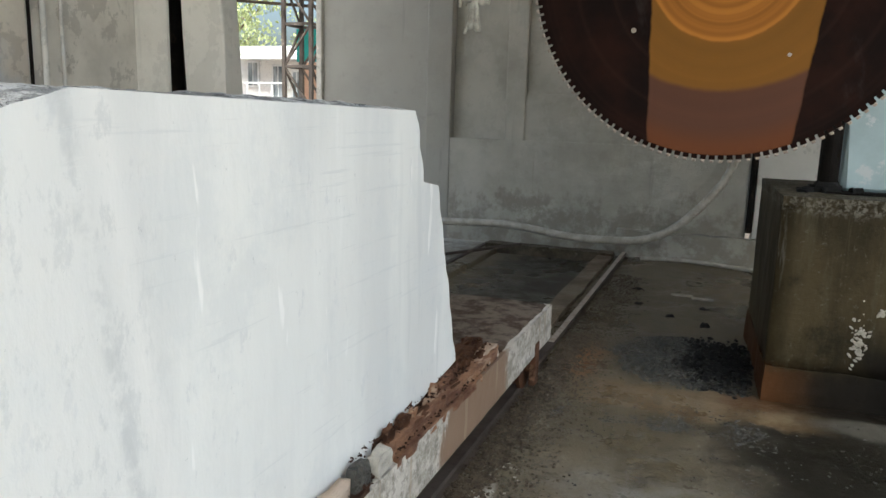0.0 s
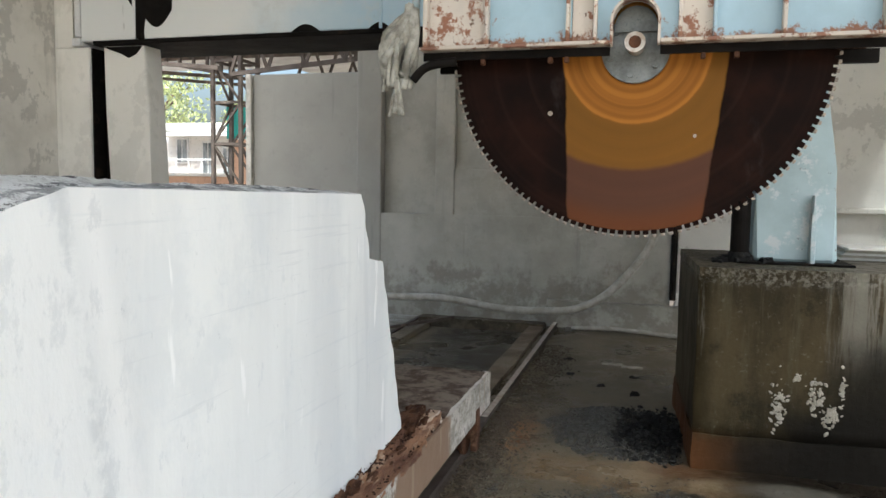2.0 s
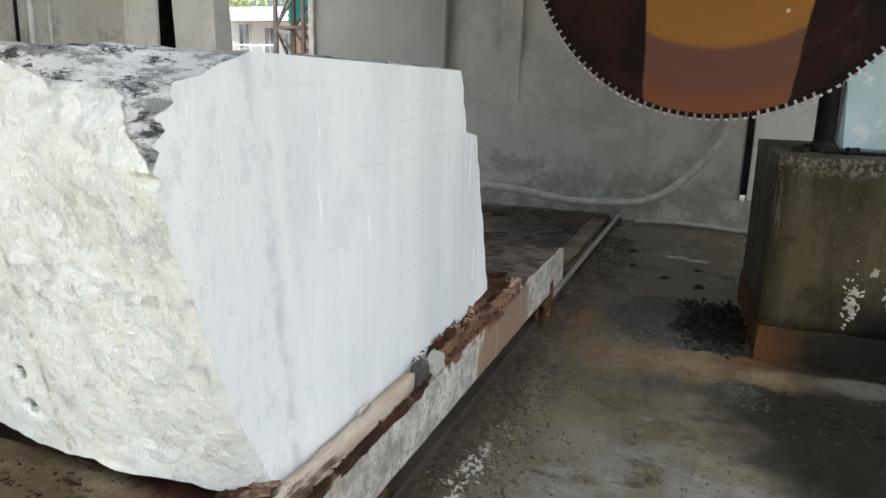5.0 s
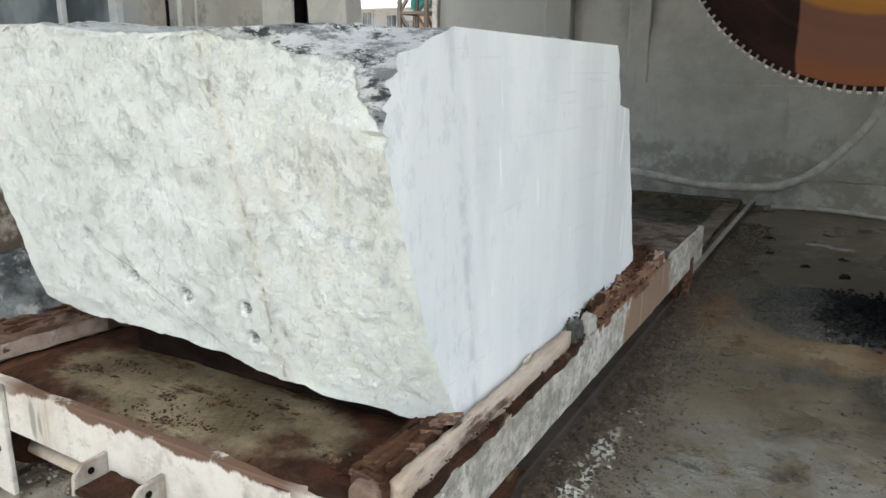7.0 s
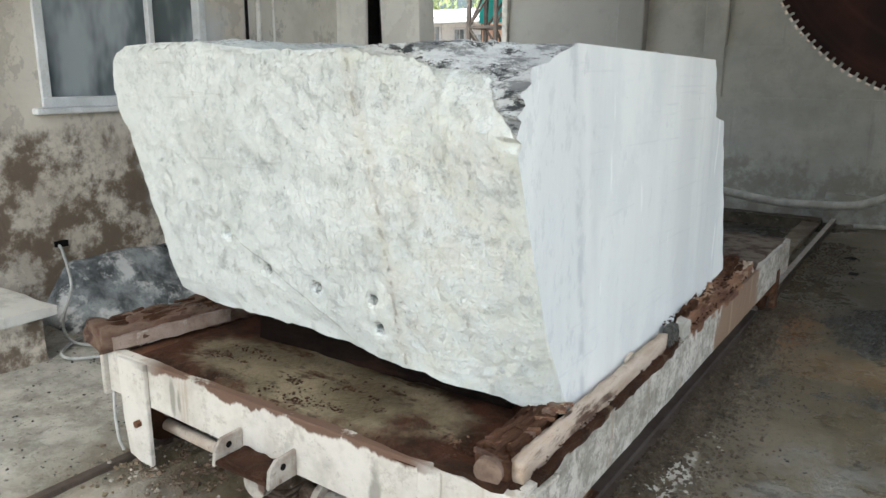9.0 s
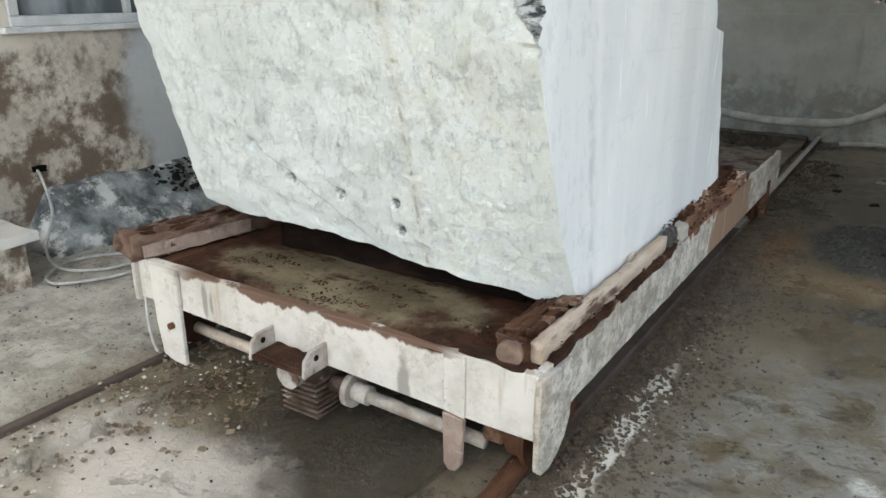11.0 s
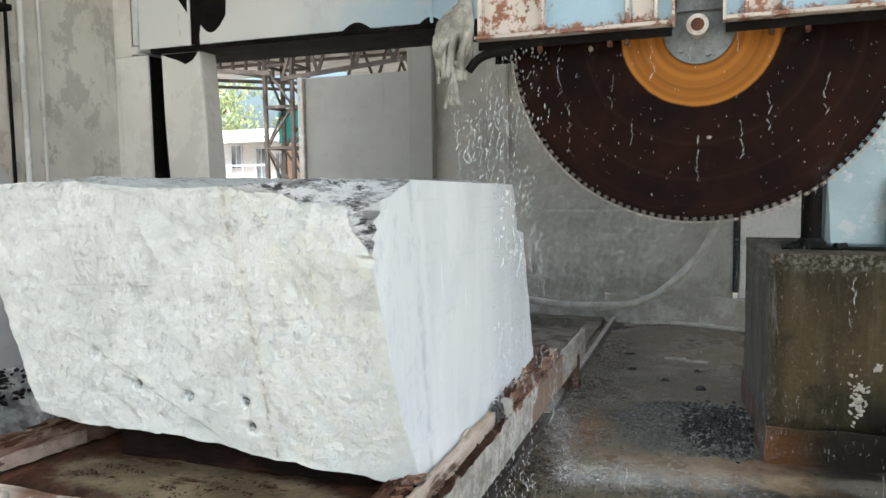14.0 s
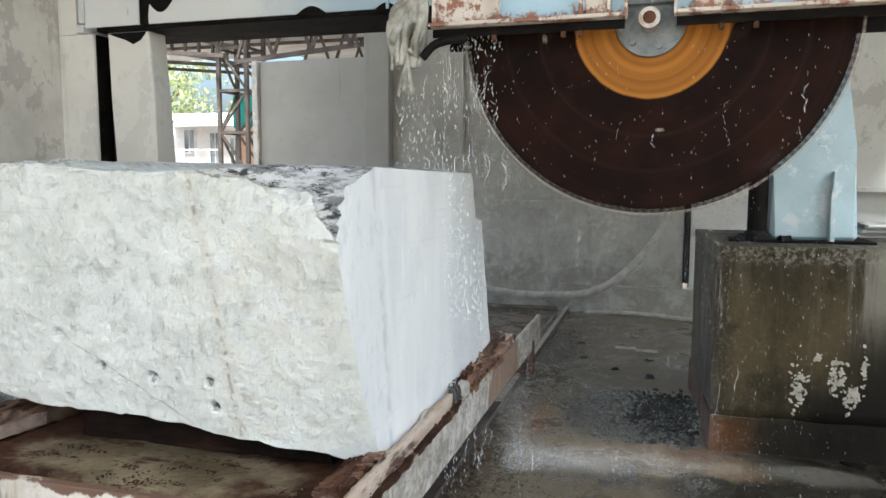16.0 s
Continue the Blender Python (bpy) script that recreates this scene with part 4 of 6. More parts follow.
def pier():
    """Concrete pier that carries the beam, with a slot for the steel guide."""
    ob = thing("pier", "patched grey concrete pier with a dark vertical slot", "pier", kind="structure")
    part("pier_body", boxed((-3.85, 4.30, -0.1), (-3.285, 5.0, 2.594), 0.008), M_PIERFACE, ob)
    bm = bmesh.new()
    vs = []
    rows = [(-0.1, -3.07, -2.72), (0.9, -3.09, -2.735), (1.6, -3.12, -2.75), (2.1, -3.145, -2.765), (2.592, -3.165, -2.80)]
    for z, a, b in rows:
        vs.append([bm.verts.new(q) for q in ((a, 4.31, z), (b, 4.31, z), (b, 4.52, z), (a, 4.52, z))])
    for p, q in zip(vs, vs[1:]):
        for i in range(4):
            bm.faces.new((p[i], p[(i + 1) % 4], q[(i + 1) % 4], q[i]))
    bm.faces.new(vs[0]), bm.faces.new(vs[-1])
    bmesh.ops.bevel(bm, geom=[e for e in bm.edges if abs(e.verts[0].co.z - e.verts[1].co.z) > 0.2], offset=0.02, segments=2, affect="EDGES", profile=0.5)
    part("pier_body", bm, M_PIERFACE, ob)
    part("oil_stain", prism([(-3.155, 2.588), (-2.81, 2.588), (-2.86, 2.53), (-2.93, 2.50), (-3.0, 2.535), (-3.08, 2.56)], "y", 4.305, 4.3085), M_DARKSTEEL, ob, "black oil smear under the beam")
    part("slot_back", boxed((-3.284, 4.62, -0.1), (-3.0, 4.70, 2.59), 0.0), M_DARKSTEEL, ob, "dark slot")
    # thin dark sheet added over the pale plaster side of the slot
    part("slot_side", boxed((-3.2845, 4.325, -0.1), (-3.276, 4.619, 2.59), 0.0), M_DARKSTEEL, ob, "dark sheet added along the slot side")
    part("guide", boxed((-3.262, 4.44, 0.0), (-3.215, 4.62, 2.59), 0.006), M_DARKSTEEL, ob, "oily black steel guide")
    part("upper_wall", boxed((-3.85, 4.30, 2.595), (-3.43, 5.0, 5.45), 0), M_PIERFACE, ob)


pier()


def bridge():
    ob = thing("bridge_beam", "chalky pale blue steel bridge beam with black oil stains", "beam")
    part("web", boxed((-3.34, 4.28, 2.63), (3.2, 4.74, 3.45), 0.008), M_BEAM, ob)
    # the beam's shaded underside is put in as black colour
    part("lower_flange", boxed((-3.22, 4.26, 2.595), (3.2, 4.86, 2.628), 0.006), M_DARKSTEEL, ob, "lower flange with the underside's shade painted black")
    for x in (-2.86, -0.9, 0.4, 2.2):
        part("stiffener", boxed((x, 4.262, 2.63), (x + 0.02, 4.28, 3.45), 0.003), M_BEAM, ob)
    for x, w, h, z0 in ((-2.79, 0.05, 0.24, 0.0), (-2.66, 0.19, 0.12, 0.2), (-1.45, 0.22, 0.05, 0.0), (-0.9, 0.16, 0.04, 0.0)):
        out = []
        for i in range(13):
            t = i / 12
            out.append((x + w * (t - 0.5) * (1.4 if z0 else 1), 2.632 + z0 + (h * math.sin(math.pi * t) if not z0 else -h * math.sin(math.pi * t))))
        if z0:
            out += [(x + w * 0.8, 3.2), (x - w * 0.8, 3.2)]
        else:
            out += [(x + w * 0.5, 2.631), (x - w * 0.5, 2.631)]
        part("oil_stain", prism(out, "y", 4.2765, 4.279), M_DARKSTEEL, ob, "black oil stain")
    part("oil_stain", prism([(-2.84, 2.632), (-2.78, 2.632), (-2.74, 2.85), (-2.60, 3.1), (-2.55, 3.4), (-3.1, 3.4), (-3.0, 3.05), (-2.86, 2.86)], "y", 4.2755, 4.2785), M_DARKSTEEL, ob, "black oil run")
    part("end_cap", boxed((-3.42, 4.27, 2.60), (-3.345, 4.6, 2.66), 0.006), M_FRAME, ob)
    part("end_cap", boxed((-3.40, 4.28, 2.67), (-3.346, 4.6, 3.3), 0.006), M_FRAME, ob)


bridge()


# ---- saw: blade, hood, carriage ----
BC = (0.826, 2.90, 2.18)
BR = 0.815


def blade(saw):
    bm = bmesh.new()
    bmesh.ops.create_cone(bm, cap_ends=True, segments=160, radius1=BR - 0.022, radius2=BR - 0.022, depth=0.008, matrix=Matrix.Rotation(math.pi / 2, 4, "X"))
    ob = part("saw_blade", bm, M_BLADE, saw, "large rusty circular blade with an orange dry band")
    ob.matrix_basis = Matrix.Translation(BC)
    n = 140
    tooth = boxed((-0.0125, -0.004, BR - 0.026), (0.0125, 0.004, BR - 0.004), 0.001)
    body = len(tooth.faces)
    box(tooth, (-0.0085, -0.006, BR - 0.004), (0.0085, 0.006, BR + 0.008), 0.003)
    for i, f in enumerate(tooth.faces):
        f.material_index = 0 if f.calc_center_median().z < BR - 0.0052 else 1
    first = part("tooth", tooth, [M_BLADE, M_TOOTH], ob)
    for i in range(1, n):
        t = new("tooth", first.data)
        t.parent = ob
        t.matrix_basis = Matrix.Rotation(6.28318 * i / n, 4, "Y")
    for i, a in enumerate((-143.6, -55, 36, 126)):
        bm = bmesh.new()
        rod(bm, (0.455 * math.cos(radians(a)), -0.009, 0.455 * math.sin(radians(a))), (0.455 * math.cos(radians(a)), 0.009, 0.455 * math.sin(radians(a))), 0.011 if i % 2 == 0 else 0.008, 14)
        part("plug", bm, M_TOOTH, ob, "pale plug in a bore")
    bm = bmesh.new()
    rod(bm, (0, -0.030, 0), (0, -0.004, 0), 0.145, 48)
    part("clamp_flange", bm, M_HUB, ob, "greasy grey clamp flange")
    for i in range(6):
        a = radians(60 * i + 20)
        part("bolt", rod(bmesh.new(), (0.112 * math.cos(a), -0.048, 0.112 * math.sin(a)), (0.112 * math.cos(a), -0.028, 0.112 * math.sin(a)), 0.013, 6), M_HUB, ob)
    part("hub_nut", rod(rod(bmesh.new(), (0, -0.15, 0.008), (0, -0.03, 0.008), 0.036, 24), (0, -0.154, 0.008), (0, -0.135, 0.008), 0.043, 24), M_BRIGHT, ob, "rubbed steel hub nut")
    part("hub_hole", rod(bmesh.new(), (0, -0.157, 0.008), (0, -0.1535, 0.008), 0.026, 20), M_RUST, ob)
    return ob


def hood():
    ob = thing("block_saw", "stone saw with a flaking light blue steel hood", "stone saw")
    y0, y1, z0, z1, x0, x1 = 2.775, 3.06, 2.185, 2.98, -0.10, 1.77
    # front plate with an arch round the hub
    arch = [(BC[0] + 0.092 * math.cos(radians(a)), 2.27 + 0.092 * math.sin(radians(a))) for a in range(0, 181, 15)]
    seams = [x0, 0.19, 0.56, 0.65, 1.005, 1.14, 1.40, x1]
    mats = [M_HOODW, M_HOOD, M_HOODW, None, M_HOODW, M_HOOD, M_HOOD]
    for a, b, m in zip(seams, seams[1:], mats):
        if m is None:
            out = [(a, z0), (BC[0] - 0.092, z0)] + arch[::-1] + [(BC[0] + 0.092, z0), (b, z0), (b, z1), (a, z1)]
            part("front_plate", prism(out, "y", y0, y0 + 0.012), M_HOOD, ob, "blue plate with an arched opening")
        else:
            part("front_plate", boxed((a + 0.001, y0, z0), (b - 0.001, y0 + 0.012, z1), 0.002), m, ob)
    for x in (0.19, 0.545, 0.66, 1.005, 1.14, 1.40):
        part("rib", boxed((x - 0.008, y0 - 0.045, z0 + 0.012), (x + 0.008, y0 - 0.0005, z1), 0.003), M_HOODW if x != 1.14 else M_HOOD, ob)
    for x in (x0, x1 - 0.02):
        part("end_plate", boxed((x, y0 - 0.05, z0 + 0.01), (x + 0.02, y1, z1), 0.003), M_HOODW, ob)
    part("back_plate", boxed((x0, y1 + 0.001, z0), (x1, y1 + 0.015, z1), 0.002), M_RUST, ob)
    part("top_plate", boxed((x0, y0, z1 + 0.001), (x1, y1, z1 + 0.014), 0.002), M_HOOD, ob)
    # lower lip, split round the hub, and the arch rim
    for a, b in ((x0 - 0.01, BC[0] - 0.103), (BC[0] + 0.103, x1 + 0.05)):
        part("lip", boxed((a, y0 - 0.07, z0 - 0.008), (b, y0 + 0.02, z0 + 0.008), 0.003), M_LIP, ob, "cream rust-spotted lower lip")
        part("lip_angle", boxed((a, y0 - 0.002, z0 - 0.045), (b, y0 + 0.010, z0 - 0.009), 0.002), M_DARKSTEEL, ob, "dark angle under the lip")
        part("lip_angle", boxed((a, y1 - 0.01, z0 - 0.06), (b, y1 + 0.02, z0 - 0.001), 0.002), M_DARKSTEEL, ob)
    rim, last = bmesh.new(), None
    arcs = [(0.0, z0 - 0.01)] + [(radians(q), None) for q in range(0, 181, 12)] + [(math.pi, z0 - 0.01)]
    for q, z in arcs:
        ring = []
        for r, y in ((0.091, y0 - 0.068), (0.102, y0 - 0.068), (0.102, y0 - 0.001), (0.091, y0 - 0.001)):
            ring.append(rim.verts.new((BC[0] + r * math.cos(q), y, z if z is not None else 2.27 + r * math.sin(q))))
        if last:
            for w in range(4):
                rim.faces.new((last[w], last[(w + 1) % 4], ring[(w + 1) % 4], ring[w]))
        last = ring
    part("arch_rim", rim, M_LIP, ob, "cream arch rim")
    out = [(BC[0] + 0.090, 2.25)] + [(BC[0] + 0.090 * math.cos(radians(q)), 2.27 + 0.090 * math.sin(radians(q))) for q in range(0, 181, 15)] + [(BC[0] - 0.090, 2.25)]
    part("arch_backing", prism(out, "y", 2.845, 2.855), M_HUB, ob, "greasy grey backing plate in the arch")
    for x in (0.16, 0.46, 0.53, 1.09, 1.22):
        part("hanger", boxed((x, y0 - 0.01, z0 - 0.07), (x + 0.02, y0 + 0.015, z0 - 0.045), 0.003), M_RUST, ob)
    part("nozzle", tube([(0.05, y0 - 0.02, 2.13), (-0.04, y0 - 0.03, 2.12), (-0.10, y0 - 0.03, 2.10), (-0.15, y0 - 0.03, 2.05)], 0.02), M_DARKSTEEL, ob, "black water nozzle", True)
    part("feed_pipe", tube([(-0.12, y0, 3.4), (-0.13, y0, 2.8), (-0.14, y0, 2.5), (-0.15, y0 - 0.01, 2.36)], 0.018), M_COLUMN, ob, "pale blue water pipe", True)
    return ob


def carriage():
    ob = thing("saw_carriage", "blue steel carriage that hangs the saw from the bridge", "machine carriage")
    part("arbor_housing", rod(bmesh.new(), (BC[0], 3.08, BC[2]), (BC[0], 4.0, BC[2]), 0.13, 32), M_HUB, ob)
    part("saddle", boxed((0.35, 3.10, 2.34), (1.35, 4.22, 2.55), 0.02), M_HOOD, ob)
    part("slide_plate", boxed((0.25, 4.06, 2.551), (1.45, 4.25, 3.5), 0.015), M_HOOD, ob)


SAW = hood()
BLADE = blade(SAW)
carriage()


def rag():
    ob = thing("rag", "dirty white wet rag tied round the water pipe", "rag")
    rng = random.Random(4)
    for i in range(30):
        a = rng.uniform(-0.09, 0.06)
        top = (-0.16 + rng.uniform(-0.02, 0.03), 2.74 + rng.uniform(-0.03, 0.03), 2.37 + rng.uniform(-0.06, 0.02))
        mid = (-0.20 + a, 2.74 + rng.uniform(-0.06, 0.06), 2.20 + rng.uniform(-0.06, 0.05))
        low = (-0.22 + a * 0.8, 2.74 + rng.uniform(-0.03, 0.03), 2.06 + rng.uniform(-0.06, 0.06))
        part("fold", tube([top, ((top[0] + mid[0]) / 2 + rng.uniform(-0.02, 0.02), 2.73, (top[2] + mid[2]) / 2), mid, low], rng.uniform(0.008, 0.022), 7, 5), M_RAG, ob, "", True)
    for i in range(9):
        a = rng.uniform(-0.04, 0.04)
        part("tail", tube([(-0.225, 2.74, 2.10), (-0.22 + a * 0.3, 2.735, 2.00), (-0.225 + a, 2.74, 1.90 + rng.uniform(-0.02, 0.02))], rng.uniform(0.005, 0.012), 6, 5), M_RAG, ob, "", True)


rag()


# ---- pedestal with the machine's right column ----
def pedestal():
    ob = thing("pedestal", "dark wet concrete pedestal streaked with rust and lime", "pedestal")
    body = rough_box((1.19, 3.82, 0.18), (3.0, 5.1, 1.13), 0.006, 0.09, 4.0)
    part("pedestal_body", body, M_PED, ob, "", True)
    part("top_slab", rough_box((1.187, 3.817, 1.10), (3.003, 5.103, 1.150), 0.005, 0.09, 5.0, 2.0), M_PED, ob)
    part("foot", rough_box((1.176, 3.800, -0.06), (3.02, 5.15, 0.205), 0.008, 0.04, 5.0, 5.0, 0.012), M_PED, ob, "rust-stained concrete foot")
    rng = random.Random(8)
    for cx, cz, w, h, n in ((1.63, 0.40, 0.05, 0.14, 80), (1.82, 0.47, 0.045, 0.11, 66), (1.90, 0.36, 0.05, 0.09, 74), (1.95, 0.52, 0.015, 0.11, 30), (1.72, 0.56, 0.03, 0.03, 14)):
        for _ in range(n):
            x, z, r = rng.gauss(cx, w * 0.42), rng.gauss(cz, h * 0.42), rng.uniform(0.0025, 0.0105)
            m = Matrix.Translation((x, 3.816, z)) @ Euler((0, rng.uniform(0, 6), 0)).to_matrix().to_4x4() @ Matrix.Diagonal((r, 0.006, r * rng.uniform(1, 2.2), 1))
            bm = bmesh.new()
            bmesh.ops.create_icosphere(bm, subdivisions=1, radius=1, matrix=m)
            part("lime_flake", bm, M_LIME, ob, "white flaked lime")
    turn = Matrix.Translation((1.19, 3.82, 0)) @ Matrix.Rotation(radians(2.7), 4, "Z") @ Matrix.Translation((-1.19, -3.82, 0))
    ob.matrix_basis = turn


pedestal()


def column():
    ob = thing("machine_column", "scuffed pale blue tapered steel column", "machine column")
    out = [(1.50, 1.152), (1.965, 1.152), (1.93, 1.7), (1.86, 2.15), (1.84, 2.594), (1.50, 2.594), (1.49, 2.1), (1.505, 1.6)]
    part("shaft", prism(out, "y", 4.2, 4.75, 0.03), M_COLUMN, ob)
    part("rib", prism([(1.80, 1.152), (1.83, 1.152), (1.825, 1.42), (1.812, 1.56), (1.80, 1.42)], "y", 4.13, 4.21, 0.006), M_COLUMN, ob, "stiffening rib")
    part("foot_plate", boxed((1.42, 4.12, 1.150), (2.04, 4.8, 1.164), 0.004), M_DARKSTEEL, ob, "greasy foot plate")
    bm = bmesh.new()
    bmesh.ops.create_cone(bm, cap_ends=True, segments=20, radius1=0.03, radius2=0.03, depth=0.01, matrix=Matrix.Translation((1.80, 4.197, 1.98)) @ Matrix.Rotation(math.pi / 2, 4, "X"))
    part("cap", bm, M_COLUMN, ob)
    s = thing("lift_screw", "greasy black vertical lifting screw", "screw")
    part("screw", rod(bmesh.new(), (1.435, 4.25, 1.15), (1.435, 4.25, 2.6), 0.055, 20), M_DARKSTEEL, s)
    part("grease_collar", rod(bmesh.new(), (1.435, 4.25, 1.15), (1.435, 4.25, 1.21), 0.085, 20, 0.06), M_SOOT, s)
    for i in range(9):
        part("sludge_lump", rough_box((1.27 + 0.035 * i, 4.12 + 0.05 * (i % 4), 1.148), (1.33 + 0.035 * i, 4.22 + 0.05 * (i % 4), 1.165 + 0.012 * (i % 3)), 0.012, 0.02, 18, i), M_SOOT, s, "black grease lump")
    rng = random.Random(3)
    for i in range(5):
        b = boxed((2.05 + 0.01 * i, 4.62 - 0.1 * i * 0.2, 1.153 + 0.017 * i), (2.95, 5.0 - 0.03 * i, 1.169 + 0.017 * i), 0.003)
        tagged(part("marble_offcut", b, M_LIME if i % 2 else M_PALE), "thin white marble offcut lying on the pedestal", "marble offcut", group="offcuts on the pedestal")


column()


# ---- trolley ----
TROLLEY = thing("trolley", "whitewashed rusty steel block trolley on rails", "trolley")


def trolley():
    T = TROLLEY
    L, W = 3.70, 1.80
    front = [(-W, 0.27), (-1.515, 0.27), (-1.50, 0.262), (-0.205, 0.23), (-0.20, 0.222), (0.0, 0.222), (0.0, 0.436), (-W, 0.44)]
    part("front_beam", prism(front, "y", 0.0, 0.045, 0.004), M_TROLLEY, T, "lime-spattered front channel")
    part("side_beam", rough_box((-0.05, 0.046, 0.235), (0.0, L, 0.437), 0.003, 0.06, 9), M_TROLLEY, T, "side beam with worn whitewash")
    part("side_beam", rough_box((-W, 0.046, 0.235), (-W + 0.05, L, 0.437), 0.003, 0.06, 9, 3.0), M_TROLLEY, T)
    part("rear_beam", boxed((-W + 0.05, L - 0.05, 0.235), (-0.05, L - 0.002, 0.436), 0.004), M_TROLLEY, T)
    for y in (0.9, 1.8, 2.7):
        part("cross_member", boxed((-W + 0.051, y, 0.26), (-0.051, y + 0.08, 0.40), 0.003), M_RUST, T)
    part("deck", boxed((-W + 0.051, 0.046, 0.402), (-0.051, L - 0.051, 0.430), 0.002), M_RUST, T)
    # mud on the deck: a thick uneven layer with a shallow puddle
    def layer(name, x0, x1, y0, y1, z, amp, material, seed, label, edge=0.05):
        nx, ny = int((x1 - x0) / 0.035), int((y1 - y0) / 0.035)
        bm = bmesh.new()
        g = []
        for j in range(ny + 1):
            r = []
            for i in range(nx + 1):
                x, y = x0 + (x1 - x0) * i / nx, y0 + (y1 - y0) * j / ny
                y += 0.05 * noise.noise(Vector((x * 4, seed, 0))) * max(0, 1 - j / 4)
                d = min(i, nx - i, j, ny - j) / 2
                h = z + amp * (noise.noise(Vector((x * 5, y * 5, seed))) + 0.6 * noise.noise(Vector((x * 16, y * 16, seed)))) - (0.025 if d == 0 else 0)
                r.append(bm.verts.new((x, y, h)))
            g.append(r)
        for j in range(ny):
            for i in range(nx):
                bm.faces.new((g[j][i], g[j][i + 1], g[j + 1][i + 1], g[j + 1][i]))
        return part(name, bm, material, T, label, True)

    layer("mud_layer", -1.66, -0.004, 0.012, L, 0.4465, 0.007, M_DECK, 1.0, "red-brown mud crust with a pale sludge puddle")
    # legs and corner plates
    part("leg_plate", prism([(-1.70, 0.44), (-1.540, 0.44), (-1.540, 0.030), (-1.61, 0.034), (-1.672, 0.052), (-1.69, 0.20)], "y", -0.022, -0.001, 0.004), M_TROLLEY, T, "whitewashed leg plate")
    part("leg_plate", prism([(-0.312, 0.440), (-0.235, 0.440), (-0.236, 0.225), (-0.312, 0.235)], "y", -0.012, -0.001, 0.004), M_TROLLEY, T)
    part("leg_plate", prism([(-0.312, 0.234), (-0.236, 0.224), (-0.244, 0.06), (-0.262, 0.032), (-0.290, 0.028), (-0.308, 0.05)], "y", -0.018, 0.004, 0.004), M_LEGB, T, "brown stained lower leg plate")
    part("mud_seam", rough_box((-0.030, 0.10, 0.426), (0.003, 1.30, 0.452), 0.010, 0.03, 14, 5.0), M_REDMUD, T, "dark mud in the seam under the plank")
    part("mud_seam", rough_box((-0.030, 1.50, 0.415), (0.0015, 2.36, 0.448), 0.008, 0.02, 14, 9.0), M_BROKEN, T, "brown mud smeared over the beam")
    part("corner_plate", prism([(-0.02, 0.436), (0.20, 0.42), (0.20, 0.22), (0.165, 0.165), (0.12, 0.128), (0.06, 0.108), (0.01, 0.112), (-0.02, 0.14)], "x", 0.001, 0.02, 0.004), M_TROLLEY, T, "chamfered corner plate")
    part("corner_plate", prism([(-0.02, 0.436), (0.20, 0.42), (0.20, 0.20), (-0.02, 0.26)], "x", -1.82, -1.801, 0.004), M_TROLLEY, T)
    part("side_leg", boxed((-0.03, 3.32, 0.06), (0.006, 3.40, 0.30), 0.004), M_RUST, T)
    part("bolt", rod(bmesh.new(), (-1.59, -0.04, 0.20), (-1.59, -0.02, 0.20), 0.015, 6), M_RUST, T)
    part("conduit_loop", tube([(-1.79, 0.01, 0.30), (-1.77, -0.01, 0.2), (-1.745, -0.02, 0.1), (-1.735, -0.01, 0.04)], 0.006, 6), M_CABLE, T, "", True)
    # drive: cross shafts, gearbox, coupling, bracket
    part("drive_shaft", rod(bmesh.new(), (-1.60, 0.10, 0.142), (-1.05, 0.10, 0.120), 0.023, 18), M_SHAFT, T, "pale painted drive shaft", True)
    part("drive_shaft", rod(bmesh.new(), (-0.70, 0.10, 0.105), (-0.22, 0.10, 0.090), 0.024, 18), M_DIRTY, T, "spattered drive shaft", True)
    part("flange", rod(rod(bmesh.new(), (-0.78, 0.10, 0.11), (-0.755, 0.10, 0.11), 0.064, 24), (-0.755, 0.10, 0.11), (-0.69, 0.10, 0.107), 0.036, 24), M_DIRTY, T, "coupling flange")
    part("coupling", rod(bmesh.new(), (-0.86, 0.10, 0.11), (-0.78, 0.10, 0.11), 0.03, 16), M_GEAR, T)
    part("shaft_collar", rod(bmesh.new(), (-1.08, 0.10, 0.122), (-1.03, 0.10, 0.122), 0.072, 24), M_GEAR, T)
    g = part("gearbox", boxed((-1.02, 0.02, 0.0), (-0.87, 0.20, 0.21), 0.03), M_GEAR, T, "rusty finned gearbox")
    for i in range(7):
        part("fin", boxed((-1.032, 0.005, 0.0 + 0.022 * i), (-0.858, 0.215, 0.009 + 0.022 * i), 0.003), M_GEAR, g)
    part("end_cover", rod(bmesh.new(), (-0.96, -0.03, 0.165), (-0.96, 0.02, 0.165), 0.05, 20), M_DIRTY, g, "pale round cover")
    part("motor", rod(bmesh.new(), (-0.93, 0.21, 0.13), (-0.93, 0.56, 0.13), 0.09, 24), M_GEAR, T)
    # added plate, black in place of the shaded space under the trolley
    part("shade_plate", boxed((-1.66, 0.60, 0.06), (-0.16, 0.615, 0.40), 0.002), M_DARKSTEEL, T, "added dark plate for the shade behind the drive")
    part("tow_bracket", boxed((-1.035, -0.12, 0.252), (-0.80, -0.001, 0.268), 0.003), M_REDMUD, T, "muddy bracket floor")
    part("bracket_mud", rough_box((-1.02, -0.11, 0.266), (-0.82, -0.006, 0.276), 0.010, 0.018, 20, 4.0), M_REDMUD, T)
